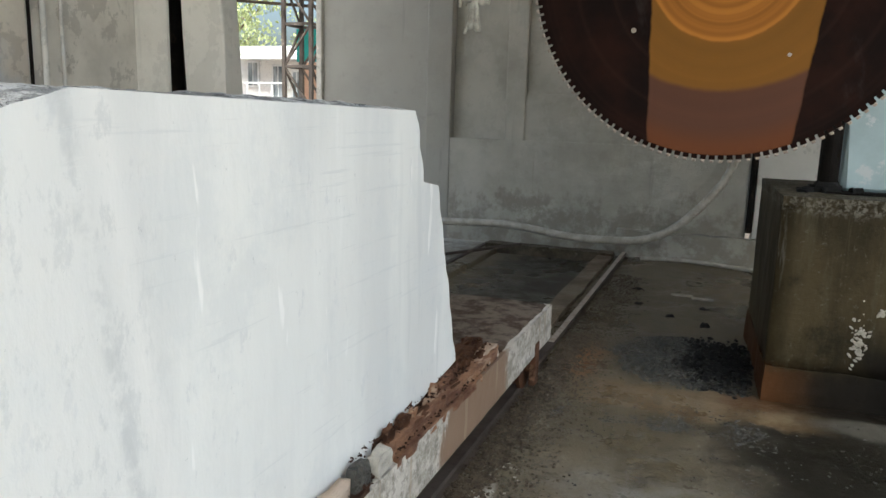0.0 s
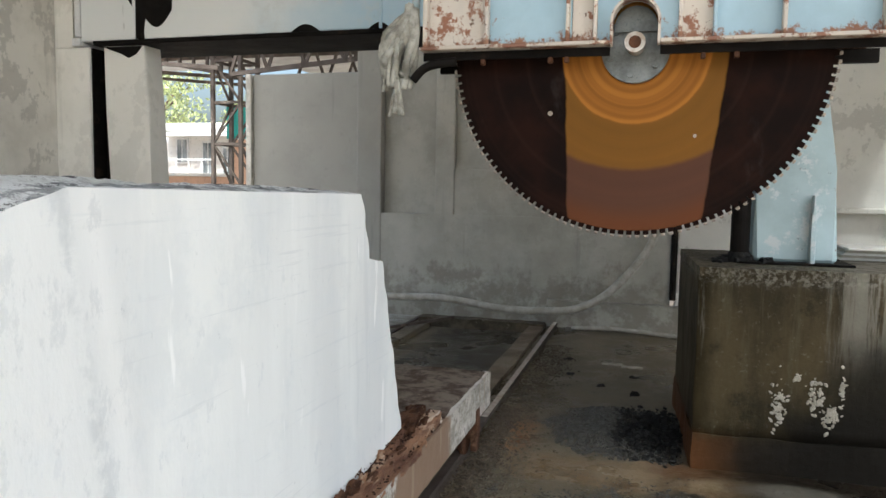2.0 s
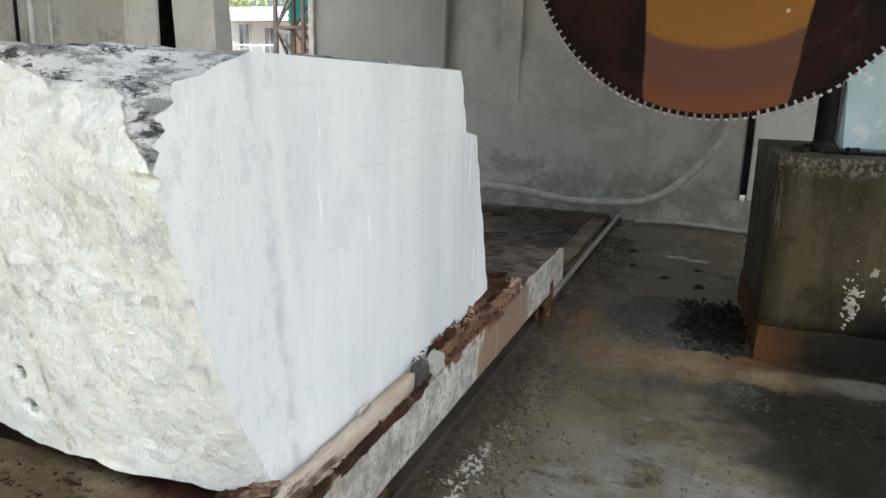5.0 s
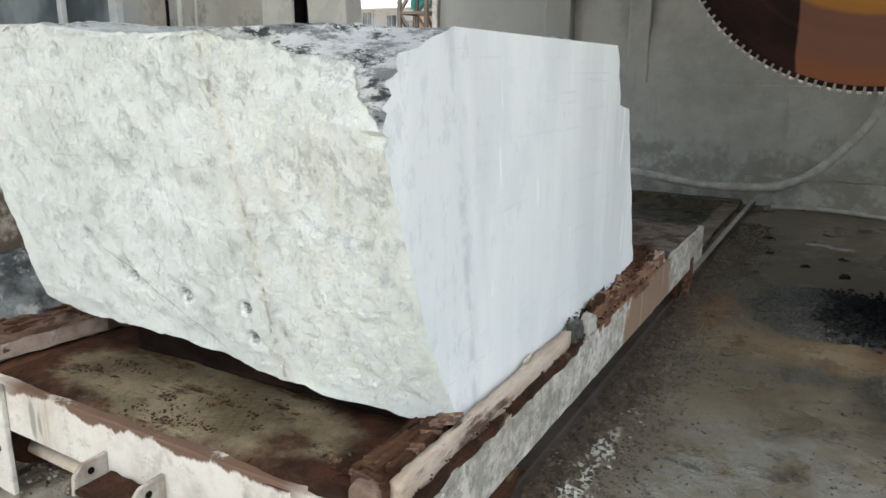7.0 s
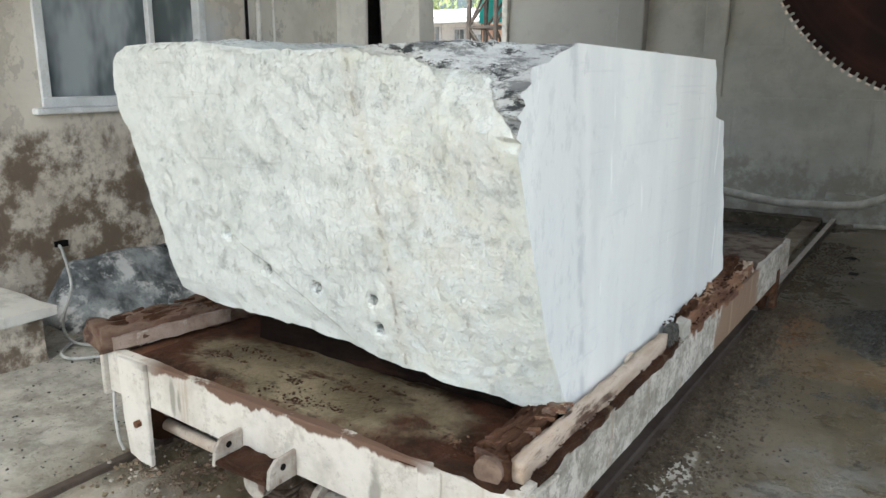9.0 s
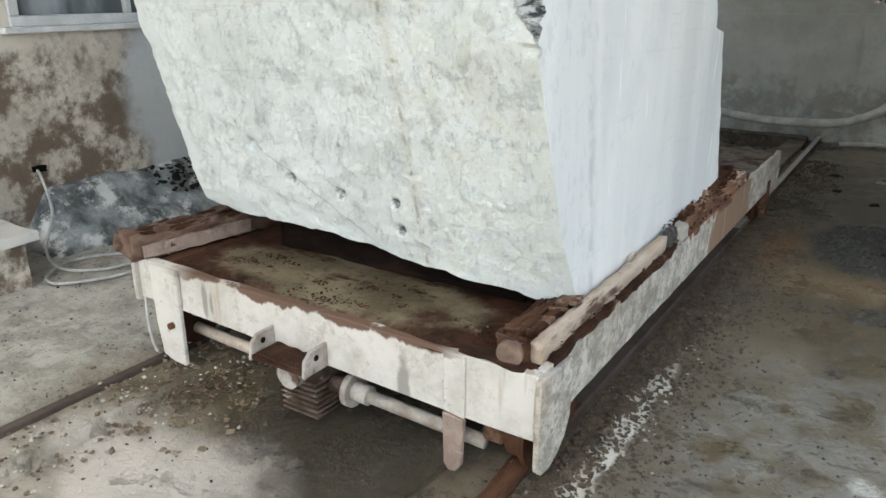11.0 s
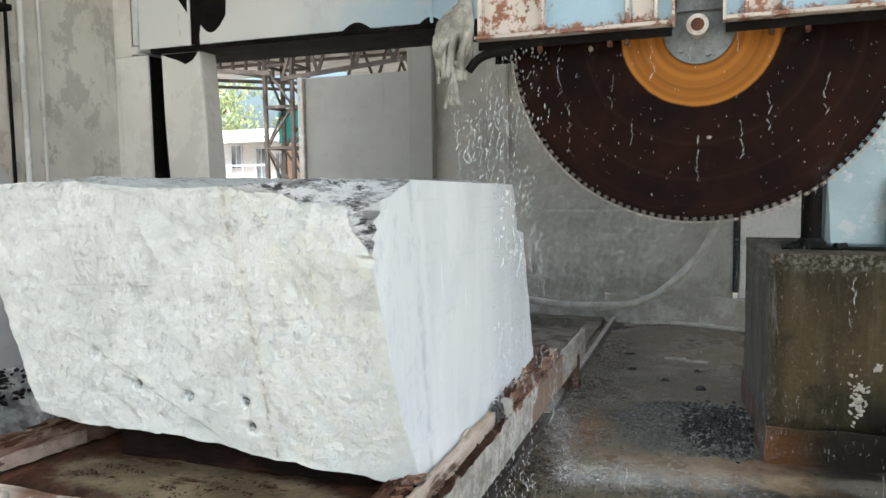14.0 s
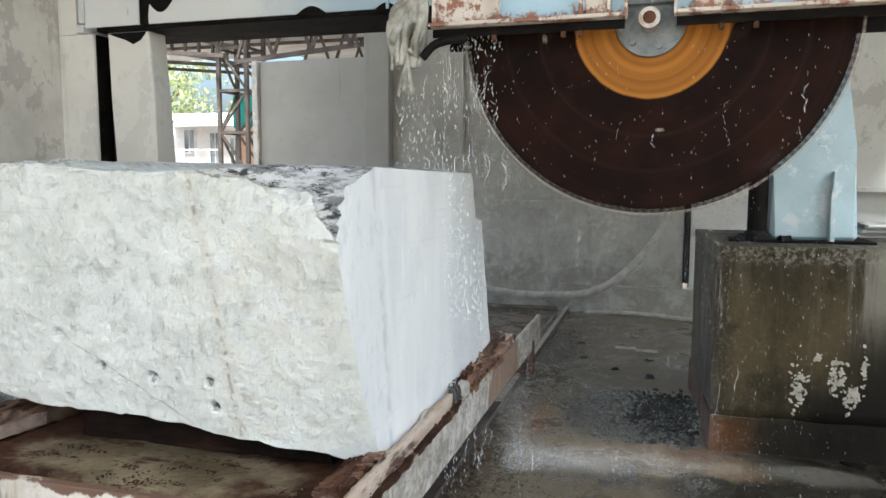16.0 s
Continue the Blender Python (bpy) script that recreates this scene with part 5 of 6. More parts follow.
    for x in (-1.05, -0.80):
        part("tow_bracket", prism([(-0.122, 0.245), (-0.001, 0.245), (-0.001, 0.335), (-0.085, 0.332), (-0.115, 0.305)], "x", x, x + 0.014, 0.003), M_DIRTY, T, "dirty whitewashed bracket cheek")
        part("pin_hole", rod(bmesh.new(), (x - 0.002, -0.06, 0.30), (x + 0.016, -0.06, 0.30), 0.011, 12), M_DARKSTEEL, T, "dark pin hole")
    part("rock_on_edge", rough_box((-0.27, 0.005, 0.436), (-0.05, 0.06, 0.452), 0.012, 0.03, 14), M_REDMUD, T)


trolley()


def wheel(x, y):
    w = part("wheel", rod(rod(bmesh.new(), (-0.035, 0, 0), (0.02, 0, 0), 0.108, 36), (0.02, 0, 0), (0.04, 0, 0), 0.128, 36), M_RUST, TROLLEY, "rusty flanged wheel")
    w.matrix_basis = Matrix.Translation((x, y, 0.161))
    part("wheel_hub", rod(bmesh.new(), (-0.10, 0, 0), (0.07, 0, 0), 0.035, 16), M_RUST, w)
    for i in range(5):
        a = 6.2832 * i / 5
        part("wheel_bolt", rod(bmesh.new(), (-0.05, 0.065 * math.cos(a), 0.065 * math.sin(a)), (-0.034, 0.065 * math.cos(a), 0.065 * math.sin(a)), 0.012, 6), M_BRIGHT, w)
    b = part("axle_box", boxed((x - 0.13, y - 0.08, 0.10), (x - 0.055, y + 0.08, 0.30), 0.01), M_RUST, TROLLEY, "rusty axle box")
    part("axle_cap", rod(bmesh.new(), (x - 0.165, y, 0.161), (x - 0.13, y, 0.161), 0.05, 6), M_BROKEN, b)
    return w


WHEELS = [wheel(x, y) for x in (-0.10, -1.72) for y in (0.17, 3.35)]


# ---- marble block ----
FAR = [(0.44, 2.25), (0.55, 2.21), (0.8, 2.13), (1.0, 2.06), (1.2, 2.0), (1.28, 1.965), (1.30, 1.83), (1.42, 1.80), (1.50, 1.78), (1.56, 1.735)]
LEFTX = [(0.5, -1.46), (0.613, -1.55), (0.66, -1.645), (0.8, -1.675), (1.06, -1.70), (1.36, -1.72), (1.47, -1.70), (1.54, -1.65), (1.59, -1.50)]


BROKEN = [(1.34, 0.0), (1.43, 0.03), (1.476, 0.065), (1.513, 0.145), (1.545, 0.26), (1.58, 0.33)]


def block():
    nx, ny, nz = 132, 72, 84
    ids, bm = {}, bmesh.new()

    def place(i, j, k):
        u, w, v = i / nx, j / ny, k / nz
        zb = curve(u, [(0.0, 0.65), (0.08, 0.620), (0.20, 0.617), (0.35, 0.615), (0.55, 0.594), (0.72, 0.578), (0.85, 0.546), (0.93, 0.520), (1.0, 0.476)])
        zb = zb + (0.50 - zb) * min(1, w * 1.6)
        zs = curve(w, [(0, 0.476), (0.08, 0.458), (0.3, 0.445), (0.6, 0.47), (1, 0.545)])
        zb += (zs - zb) * max(0, min(1, (u - 0.88) / 0.1))
        zt = 1.575 + 0.012 * math.sin(u * 9) - 0.02 * u - 0.02 * w * u
        z = zb + (zt - zb) * v
        x0 = curve(z, LEFTX)
        x = x0 + (-0.07 - x0) * u
        yf = 0.217 - 0.2 * (z - 0.79)
        edge = 0.39 - 0.38 * (min(z, 1.34) - 0.5) + curve(z, BROKEN) + max(0, 0.75 - z) * 0.18
        if z > 1.30:
            edge += (0.06 * noise.noise(Vector((z * 30, 2.3, 0))) + 0.045 * noise.noise(Vector((z * 64, 7.3, 0)))) * max(0, (u - 0.95) / 0.05)
        b = max(0, (u - 0.72) / 0.28) ** 2
        if z > 1.26:
            b = max(b, max(0, (u - 0.80) / 0.2) * min(1, (z - 1.26) / 0.14))
        yf = yf + (edge - yf) * b
        yb = curve(z, FAR) + (0.12 * (1 - u))
        y = yf + (yb - yf) * w
        p = Vector((x, y, z))
        # broken faces everywhere but on the sawn side
        keep = min(1, (1 - u) * 14)
        if i in (0,) or j in (0, ny) or k in (0, nz):
            n1 = noise.fractal(p * 2.2, 1.0, 2.0, 4)
            n2 = noise.ridged_multi_fractal(Vector((p.x * 3 - p.z * 2, p.y * 4, p.z * 3.6 + p.x)), 0.9, 2.1, 5, 1.0, 2.0) - 1.0
            n3 = noise.noise(p * 26)
            amp = (0.010 * n1 + 0.006 * n2 + 0.0035 * n3) * keep
            if j == 0:
                p.y += amp
                for h in HOLES:
                    d = math.hypot(p.x - h[0], p.z - h[2])
                    p.y += 0.035 * math.exp(-(d / 0.016) ** 2)
                c = math.hypot((p.x + 0.12) * 0.6, (p.z - 1.52) * 0.9)
                p.y += 0.004 * (noise.voronoi(Vector((p.x * 5 + p.z * 3, 1.5, p.z * 8 - p.x)))[0][0] - 0.3) * keep
                p.y += max(0, 1 - c / 0.22) * (0.006 + 0.03 * noise.voronoi(p * 17)[0][0] + 0.02 * abs(n2))
            elif j == ny:
                p.y += amp + 0.018 * noise.noise(Vector((p.x, 3, p.z * 13))) * (0.5 if u < 0.98 else 1)
            if i == 0:
                p.x += amp
            if k == nz:
                p.z += amp * 1.0 + 0.006 * n3 * keep - 0.03 * noise.voronoi(p * 15)[0][0] * keep * max(0, 1 - w * 6)
            elif k == 0:
                p.z += (0.010 * n1 + 0.007 * noise.noise(p * 9) + 0.004 * n3) * (0.4 + 0.6 * (1 - u)) + 0.02 * math.exp(-((u - 0.36) / 0.02) ** 2)
        # facet by the front edge of the sawn side
        if i == nx:
            line = 0.62 - 0.165 * p.z
            if p.y < line:
                p.x -= 0.05 * (line - p.y)
            p.x += 0.0025 * noise.noise(Vector((1, p.y * 3, p.z * 5)))
        return p

    def vert(i, j, k):
        if (i, j, k) not in ids:
            ids[i, j, k] = bm.verts.new(place(i, j, k))
        return ids[i, j, k]

    for i in range(nx):
        for k in range(nz):
            for j in (0, ny):
                bm.faces.new((vert(i, j, k), vert(i + 1, j, k), vert(i + 1, j, k + 1), vert(i, j, k + 1)))
        for j in range(ny):
            for k in (0, nz):
                bm.faces.new((vert(i, j, k), vert(i + 1, j, k), vert(i + 1, j + 1, k), vert(i, j + 1, k)))
    for j in range(ny):
        for k in range(nz):
            bm.faces.new((vert(0, j, k), vert(0, j + 1, k), vert(0, j + 1, k + 1), vert(0, j, k + 1)))
            f = bm.faces.new((vert(nx, j, k), vert(nx, j + 1, k), vert(nx, j + 1, k + 1), vert(nx, j, k + 1)))
            f.material_index = 1
    for i in range(nx):
        for j in range(ny):
            bm.faces.get((vert(i, j, 0), vert(i + 1, j, 0), vert(i + 1, j + 1, 0), vert(i, j + 1, 0))).material_index = 2
    ob = part("marble_block", bm, [M_ROUGH, M_SAWN, M_MUDDARK])
    return tagged(ob, "rough white marble block with one smooth sawn side", "marble block")


BLOCK = block()


# ---- timbers under the block ----
def timbers():
    made = []

    def timber(lo, hi, material, label, seed, turn=0.0, amp=0.012, tilt=0.0, splinters=14):
        c = [(a + b) / 2 for a, b in zip(lo, hi)]
        bm = rough_box([a - m for a, m in zip(lo, c)], [b - m for b, m in zip(hi, c)], amp, 0.018, 11, seed)
        bmesh.ops.transform(bm, matrix=pose(*c, tilt, 0, turn), verts=bm.verts)
        ob = tagged(part("timber_chock", bm, material, None, "", True), label, "timber", group="timbers under the block")
        made.append(ob)
        rng = random.Random(int(seed * 7))
        m = pose(*c, tilt, 0, turn)
        along = 0 if hi[0] - lo[0] > hi[1] - lo[1] else 1
        for _ in range(splinters):
            half = [(b - a) / 2 for a, b in zip(lo, hi)]
            q = [rng.uniform(-0.9, 0.9) * h for h in half]
            q[2] = half[2] + rng.uniform(-0.006, 0.008)
            d = [rng.uniform(-0.012, 0.012), rng.uniform(-0.012, 0.012), rng.uniform(-0.008, 0.008)]
            d[along] = rng.uniform(0.03, 0.10)
            e = [u + w for u, w in zip(q, d)]
            e[along] = max(-half[along], min(half[along], e[along]))
            s = bar(bmesh.new(), m @ Vector(q), m @ Vector(e), rng.uniform(0.005, 0.02), rng.uniform(0.004, 0.010))
            part("splinter", s, M_TIMBERCUT if material is M_TIMBERCUT else M_GAPWOOD if material is M_GAPWOOD else M_TIMBER, ob)

    timber((-0.165, 0.03, 0.445), (-0.068, 0.40, 0.505), M_TIMBER, "short broken wet timber under the block", 1.0, 6, 0.010, 0, 34)
    rng = random.Random(31)
    for i in range(22):
        y, x = rng.uniform(0.03, 0.40), rng.uniform(-0.160, -0.11)
        g = bar(bmesh.new(), (x, y, 0.512 + rng.uniform(0, 0.008)), (x + rng.uniform(0.03, 0.08), y + rng.uniform(-0.02, 0.04), 0.514 + rng.uniform(0, 0.008)), rng.uniform(0.008, 0.018), rng.uniform(0.008, 0.016))
        part("bark_strip", g, rng.choice((M_LOG, M_BROKEN, M_TIMBER)), made[0])
    for i in range(5):
        g = rough_box((-0.158 + 0.018 * i, 0.05 + 0.03 * (i % 3), 0.508), (-0.142 + 0.018 * i, 0.16 + 0.05 * (i * 2 % 5), 0.522 + 0.004 * (i % 2)), 0.006, 0.018, 18, i)
        part("grain_ridge", g, M_TIMBER, made[0])
    part("cut_end", rod(bmesh.new(), (-0.098, 0.006, 0.478), (-0.104, 0.05, 0.480), 0.040, 14), M_TIMBEREND, made[0], "grey-brown sawn end")
    timber((-0.056, 0.05, 0.446), (-0.020, 1.22, 0.510), M_TIMBERCUT, "pale split plank along the block", 2.0, 0, 0.007, 0, 8)
    timber((-0.20, 0.50, 0.44), (-0.055, 1.40, 0.462), M_TIMBER, "dark crumbling timber under the block", 3.0)
    timber((-0.062, 1.46, 0.442), (-0.012, 2.62, 0.496), M_BROKEN, "orange-brown broken timber along the block", 4.0, -0.6, 0.012, 0, 24)
    rng = random.Random(17)
    y = 1.48
    while y < 2.60:
        w, tall = rng.uniform(0.03, 0.12), rng.uniform(0.0, 0.05) + 0.010 * math.sin(y * 9)
        x = rng.uniform(-0.085, -0.055)
        sl = rough_box((x, y, 0.465), (x + rng.uniform(0.015, 0.04), y + w, 0.490 + tall), 0.014, 0.014, 26, y, 0.35)
        bmesh.ops.transform(sl, matrix=Matrix.Translation((x, y, 0.47)) @ Matrix.Rotation(rng.uniform(-0.35, 0.25), 4, "X") @ Matrix.Translation((-x, -y, -0.47)), verts=sl.verts)
        part("torn_strip", sl, M_BROKEN if rng.random() < 0.6 else M_TIMBER, made[3])
        y += w * rng.uniform(0.7, 1.1)
    part("split_end", rough_box((-0.068, 2.42, 0.452), (-0.012, 2.64, 0.508), 0.014, 0.018, 18, 2.0, 0.25), M_TIMBERCUT, made[3], "pale split end")
    timber((-0.17, 1.45, 0.44), (-0.070, 2.6, 0.525), M_TIMBER, "dark wet timber under the block", 5.0, 0, 0.026, 0, 30)
    timber((-1.845, -0.03, 0.442), (-1.695, 0.80, 0.530), M_LOG, "weathered timber log sticking out beside the block", 6.0, -9, 0.022, 0, 60)
    part("cut_face", rough_box((0.058, -0.38, -0.040), (0.092, 0.12, 0.014), 0.006, 0.02, 12), M_LEGB, made[5], "pale cut face").matrix_basis = pose(-1.77, 0.385, 0.486, 0, 0, -9)
    # added sleeper: closes the gap and carries the block's shade in its colour
    timber((-1.40, 0.42, 0.44), (-0.26, 0.62, 0.552), M_GAPWOOD, "added black timber that keeps the gap under the block dark", 8.0, 0, 0.008, 0, 12)
    timber((-1.5, 1.4, 0.44), (-0.4, 1.6, 0.50), M_TIMBER, "dark timber sleeper under the block", 7.0)
    return made


TIMBERS = timbers()


def crumbs():
    rng = random.Random(21)
    spots = []
    for _ in range(900):
        y = rng.uniform(0.1, 2.7)
        spots.append((rng.uniform(-0.075, -0.004), y, 0.446 + rng.random() * 0.02))
    for _ in range(450):
        spots.append((rng.uniform(-0.10, -0.03), rng.uniform(1.3, 2.6), 0.49 + rng.random() * 0.045))
    for _ in range(60):
        x, y = rng.uniform(-1.5, -0.2), 0.05 + abs(rng.gauss(0, 0.14))
        for _ in range(14):
            spots.append((x + rng.gauss(0, 0.03), y + rng.gauss(0, 0.014), 0.446))
    return tagged(stones("mud_and_bark_crumbs", spots, 0.0055, M_REDMUD, 22), "dark bark and mud crumbs on the trolley deck", "crumbs", kind="stuff")


CRUMBS = crumbs()
ROCK = tagged(part("stone_wedge", rough_box((-0.052, 1.24, 0.446), (-0.008, 1.34, 0.525), 0.016, 0.022, 16, 3, 0.4), M_STONE), "small dark stone wedge between block and plank", "stone")
SHARD = tagged(part("marble_shard", rough_box((-0.050, 1.36, 0.444), (-0.004, 1.47, 0.512), 0.012, 0.022, 16, 8, 0.2), M_CHIP), "white marble shard wedged on the trolley beam", "stone")


# ---- left side: plinth, mortar bank, cable ----
def left_side():
    ob = thing("plinth", "low concrete plinth topped by a whitewashed slab", "plinth")
    part("plinth_body", rough_box((-3.6, 0.30, -0.05), (-2.99, 1.32, 0.25), 0.012, 0.07, 4), M_LEFT, ob)
    part("slab", rough_box((-3.6, 0.28, 0.25), (-2.93, 1.36, 0.30), 0.008, 0.06, 5, 2), M_PALE, ob, "white slab")
    prof = [(-3.60, 0.40), (-3.56, 0.38), (-3.52, 0.35), (-3.47, 0.28), (-3.42, 0.21), (-3.37, 0.15), (-3.31, 0.11), (-3.27, 0.05), (-3.24, -0.03)]
    bm, last = bmesh.new(), None
    for j in range(61):
        y = 1.60 + 0.0333 * j
        ring = []
        for i, (x, z) in enumerate(prof):
            q = Vector((x, y, z))
            if i:
                q += Vector((0.03, 0.01, 0.02)) * noise.noise(q * 7) + Vector((0.012, 0, 0.014)) * noise.noise(q * 22)
            q.z *= (0.86 + 0.22 * noise.noise(Vector((0, y * 2.2, 4)))) * min(1.0, 0.12 + j / 7)
            ring.append(bm.verts.new(q))
        if last:
            for i in range(len(prof) - 1):
                bm.faces.new((last[i], last[i + 1], ring[i + 1], ring[i]))
        else:
            bm.faces.new(ring + [bm.verts.new((-3.6, y, -0.03))])
        last = ring
    tagged(part("mortar_bank", bm, M_BLACKBANK, None, "", True), "sooty blue-grey mortar bank against the wall", "mortar bank", kind="structure")
    spots = []
    rng = random.Random(5)
    for _ in range(260):
        y = rng.uniform(2.45, 3.5)
        spots.append((-3.56 + rng.uniform(0, 0.22), y, 0.36 - rng.random() * 0.2))
    tagged(stones("soot_lumps", spots, 0.022, M_SOOT, 6), "black soot lumps on the mortar bank", "soot", kind="stuff")
    tagged(part("cable", tube([(-3.6, 1.76, 0.46), (-3.50, 1.73, 0.42), (-3.36, 1.68, 0.25), (-3.25, 1.55, 0.09), (-3.05, 1.50, 0.03), (-2.86, 1.62, 0.022), (-2.82, 1.82, 0.022), (-2.98, 1.86, 0.022), (-3.12, 1.62, 0.024), (-3.0, 1.40, 0.022), (-2.84, 1.38, 0.022), (-2.70, 1.62, 0.022), (-2.66, 1.90, 0.022), (-2.40, 2.35, 0.022)], 0.0085, 8, 8), M_CABLE, None, "", True), "grey cable in a loose loop on the floor", "cable")
    tagged(part("wall_socket", rough_box((-3.6, 1.73, 0.445), (-3.58, 1.81, 0.480), 0.008, 0.02, 16), M_DARKSTEEL), "dark broken hole where the cable leaves the wall", "wall hole")


left_side()


# ---- hose and floor clutter ----
def hose():
    pts = [(-2.75, 7.55, 0.16), (-2.3, 7.5, 0.27), (-1.85, 7.5, 0.30), (-1.3, 7.48, 0.31), (-0.62, 7.46, 0.235), (-0.03, 7.45, 0.25), (0.25, 7.48, 0.31), (0.48, 7.55, 0.45), (0.74, 7.65, 0.72), (0.92, 7.75, 1.0), (1.0, 7.85, 1.35), (1.03, 7.93, 1.8)]
    tagged(part("hose", tube(pts, 0.042, 12, 8), M_HOSE, None, "", True), "thick muddy grey rubber hose hanging from the wall", "hose")
    tagged(part("hose", tube([(0.10, 7.66, 0.03), (0.55, 7.70, 0.045), (1.15, 7.55, 0.04), (1.8, 7.4, 0.03)], 0.022, 10, 6), M_HOSE, None, "", True), "thin grey hose lying on the wet floor", "hose")
    tagged(part("rod_iron", bar(bmesh.new(), (-1.9, 6.9, 0.02), (-1.2, 7.5, 0.10), 0.03), M_TRUSS), "thin iron bar lying by the pit", "iron bar")


hose()


def clutter():
    rng = random.Random(12)
    spots = []
    while len(spots) < 5200:
        x, y = rng.uniform(0.22, 1.14), rng.uniform(3.75, 5.0)
        d = ((x - 0.80) / 0.52) ** 2 + ((y - 4.28) / 0.52) ** 2 + 0.5 * noise.noise(Vector((x * 5, y * 5, 2)))
        if rng.random() > d:
            spots.append((x, y, floor_height(x, y) + 0.002))
    for _ in range(2200):
        x = rng.uniform(0.15, 1.25)
        y = 3.10 + 0.2 * (x - 0.15) + rng.gauss(0, 0.075) + 0.05 * math.sin(x * 9)
        if noise.noise(Vector((x * 5, y * 6, 5))) < -0.05:
            continue
        spots.append((x, y, floor_height(x, y) - 0.004))
    tagged(stones("gravel_heap", spots, 0.0125, M_STONE, 2), "heap of dark wet gravel and sludge on the floor", "gravel", kind="stuff")
    spots = []
    for _ in range(900):
        x, y = rng.gauss(0.98, 0.11), rng.gauss(4.30, 0.19)
        if x < 1.14:
            spots.append((x, y, floor_height(x, y) + rng.uniform(0.0, 0.03)))
    tagged(stones("black_sludge", spots, 0.018, M_SOOT, 9), "black oily sludge lumps by the pedestal foot", "sludge", kind="stuff")
    spots = []
    for _ in range(1500):
        x, y = rng.uniform(0.02, 0.30), rng.uniform(1.3, 4.2)
        spots.append((x, y, floor_height(x, y) + 0.002))
    tagged(stones("grey_crumbs", spots, 0.006, M_OLIVE, 11), "olive-grey stone crumbs in the mud beside the trolley", "stone crumbs", kind="stuff")
    spots = []
    for _ in range(5200):
        x, y = rng.gauss(0.012, 0.05), rng.uniform(0.9, 4.6)
        if x > -0.065:
            spots.append((x, y, floor_height(x, y) + rng.uniform(0.0, 0.012)))
    tagged(stones("track_ballast", spots, 0.0105, M_BALLAST, 19), "brown mud clods and crumbs heaped along the rail", "mud clods", kind="stuff")
    spots = []
    while len(spots) < 4200:
        x, y = rng.gauss(0.08, 0.11), rng.uniform(-0.4, 6.8)
        if y < 2.5 and abs(x - 0.07) < 0.06:
            continue
        spots.append((x, y, floor_height(x, y) + 0.003))
    tagged(stones("mud_crumbs", spots, 0.009, M_MUDDARK, 3), "muddy crumbs along the rail", "mud", kind="stuff")
    spots = []
    for _ in range(260):
        x, y = rng.gauss(0.07, 0.06), rng.uniform(0.3, 2.5)
        spots.append((x, y, floor_height(x, y) + 0.002))
    for _ in range(330):
        x, y = rng.gauss(-1.50, 0.12), rng.uniform(0.2, 2.6)
        spots.append((x, y, floor_height(x, y) + 0.03))
    tagged(stones("lime_crumbs", spots, 0.0075, M_CHIP, 4), "pale stone chips scattered along the track", "stone chips", kind="stuff")
    spots = []
    for _ in range(620):
        x, y = rng.gauss(-1.60, 0.14), rng.uniform(-0.2, 3.2)
        spots.append((x, y, floor_height(x, y) + 0.007))
    for _ in range(60):
        x, y = rng.gauss(-1.42, 0.10), rng.uniform(0.75, 1.5)
        for _ in range(4):
            spots.append((x + rng.gauss(0, 0.02), y + rng.gauss(0, 0.02), floor_height(x, y) + 0.015 + rng.random() * 0.015))
    rub = []
    for _ in range(90):
        x, y = rng.uniform(-1.66, -1.05), rng.uniform(0.75, 2.1)
        rub.append((x, y, floor_height(x, y) + 0.006))
    tagged(stones("track_rubble", rub, 0.016, M_MUD, 17, 0.45), "muddy stone rubble between the rails", "rubble", kind="stuff")
    tagged(stones("mud_lumps", spots, 0.012, M_MUD, 7), "mud lumps and rubble beside the rail", "mud", kind="stuff")
    spots = []
    for _ in range(2000):
        x, y = rng.uniform(0.2, 2.6), rng.uniform(0.3, 3.6)
        if noise.noise(Vector((x * 2.5, y * 2.5, 9))) < -0.1:
            continue
        spots.append((x, y, floor_height(x, y) + 0.002))
    for _ in range(700):
        x, y = rng.uniform(-3.2, -0.2), rng.uniform(0.2, 2.6)
        spots.append((x, y, floor_height(x, y) + 0.002))
    tagged(stones("floor_grit", spots, 0.006, M_STONE, 5), "dark grit scattered on the wet floor", "grit", kind="stuff")
    for x, y in ((0.58, 5.42), (0.297, 5.713), (0.832, 5.76), (0.845, 5.24), (0.223, 6.29)):
        tagged(part("stone_chunk", rough_box((x - 0.045, y - 0.03, -0.012), (x + 0.045, y + 0.03, 0.020), 0.022, 0.02, 18, x * 9, 0.5), M_SOOT), "dark wet stone chunk on the floor", "stone", group="stone chunks on the floor")
    for x, y in ((0.62, 6.20), (0.80, 6.12)):
        tagged(part("stone_chip", rough_box((x - 0.09, y - 0.02, -0.004), (x + 0.09, y + 0.02, 0.014), 0.008, 0.03, 14, x), M_CHIP), "long pale stone chip on the floor", "stone", group="pale chips on the floor")


clutter()


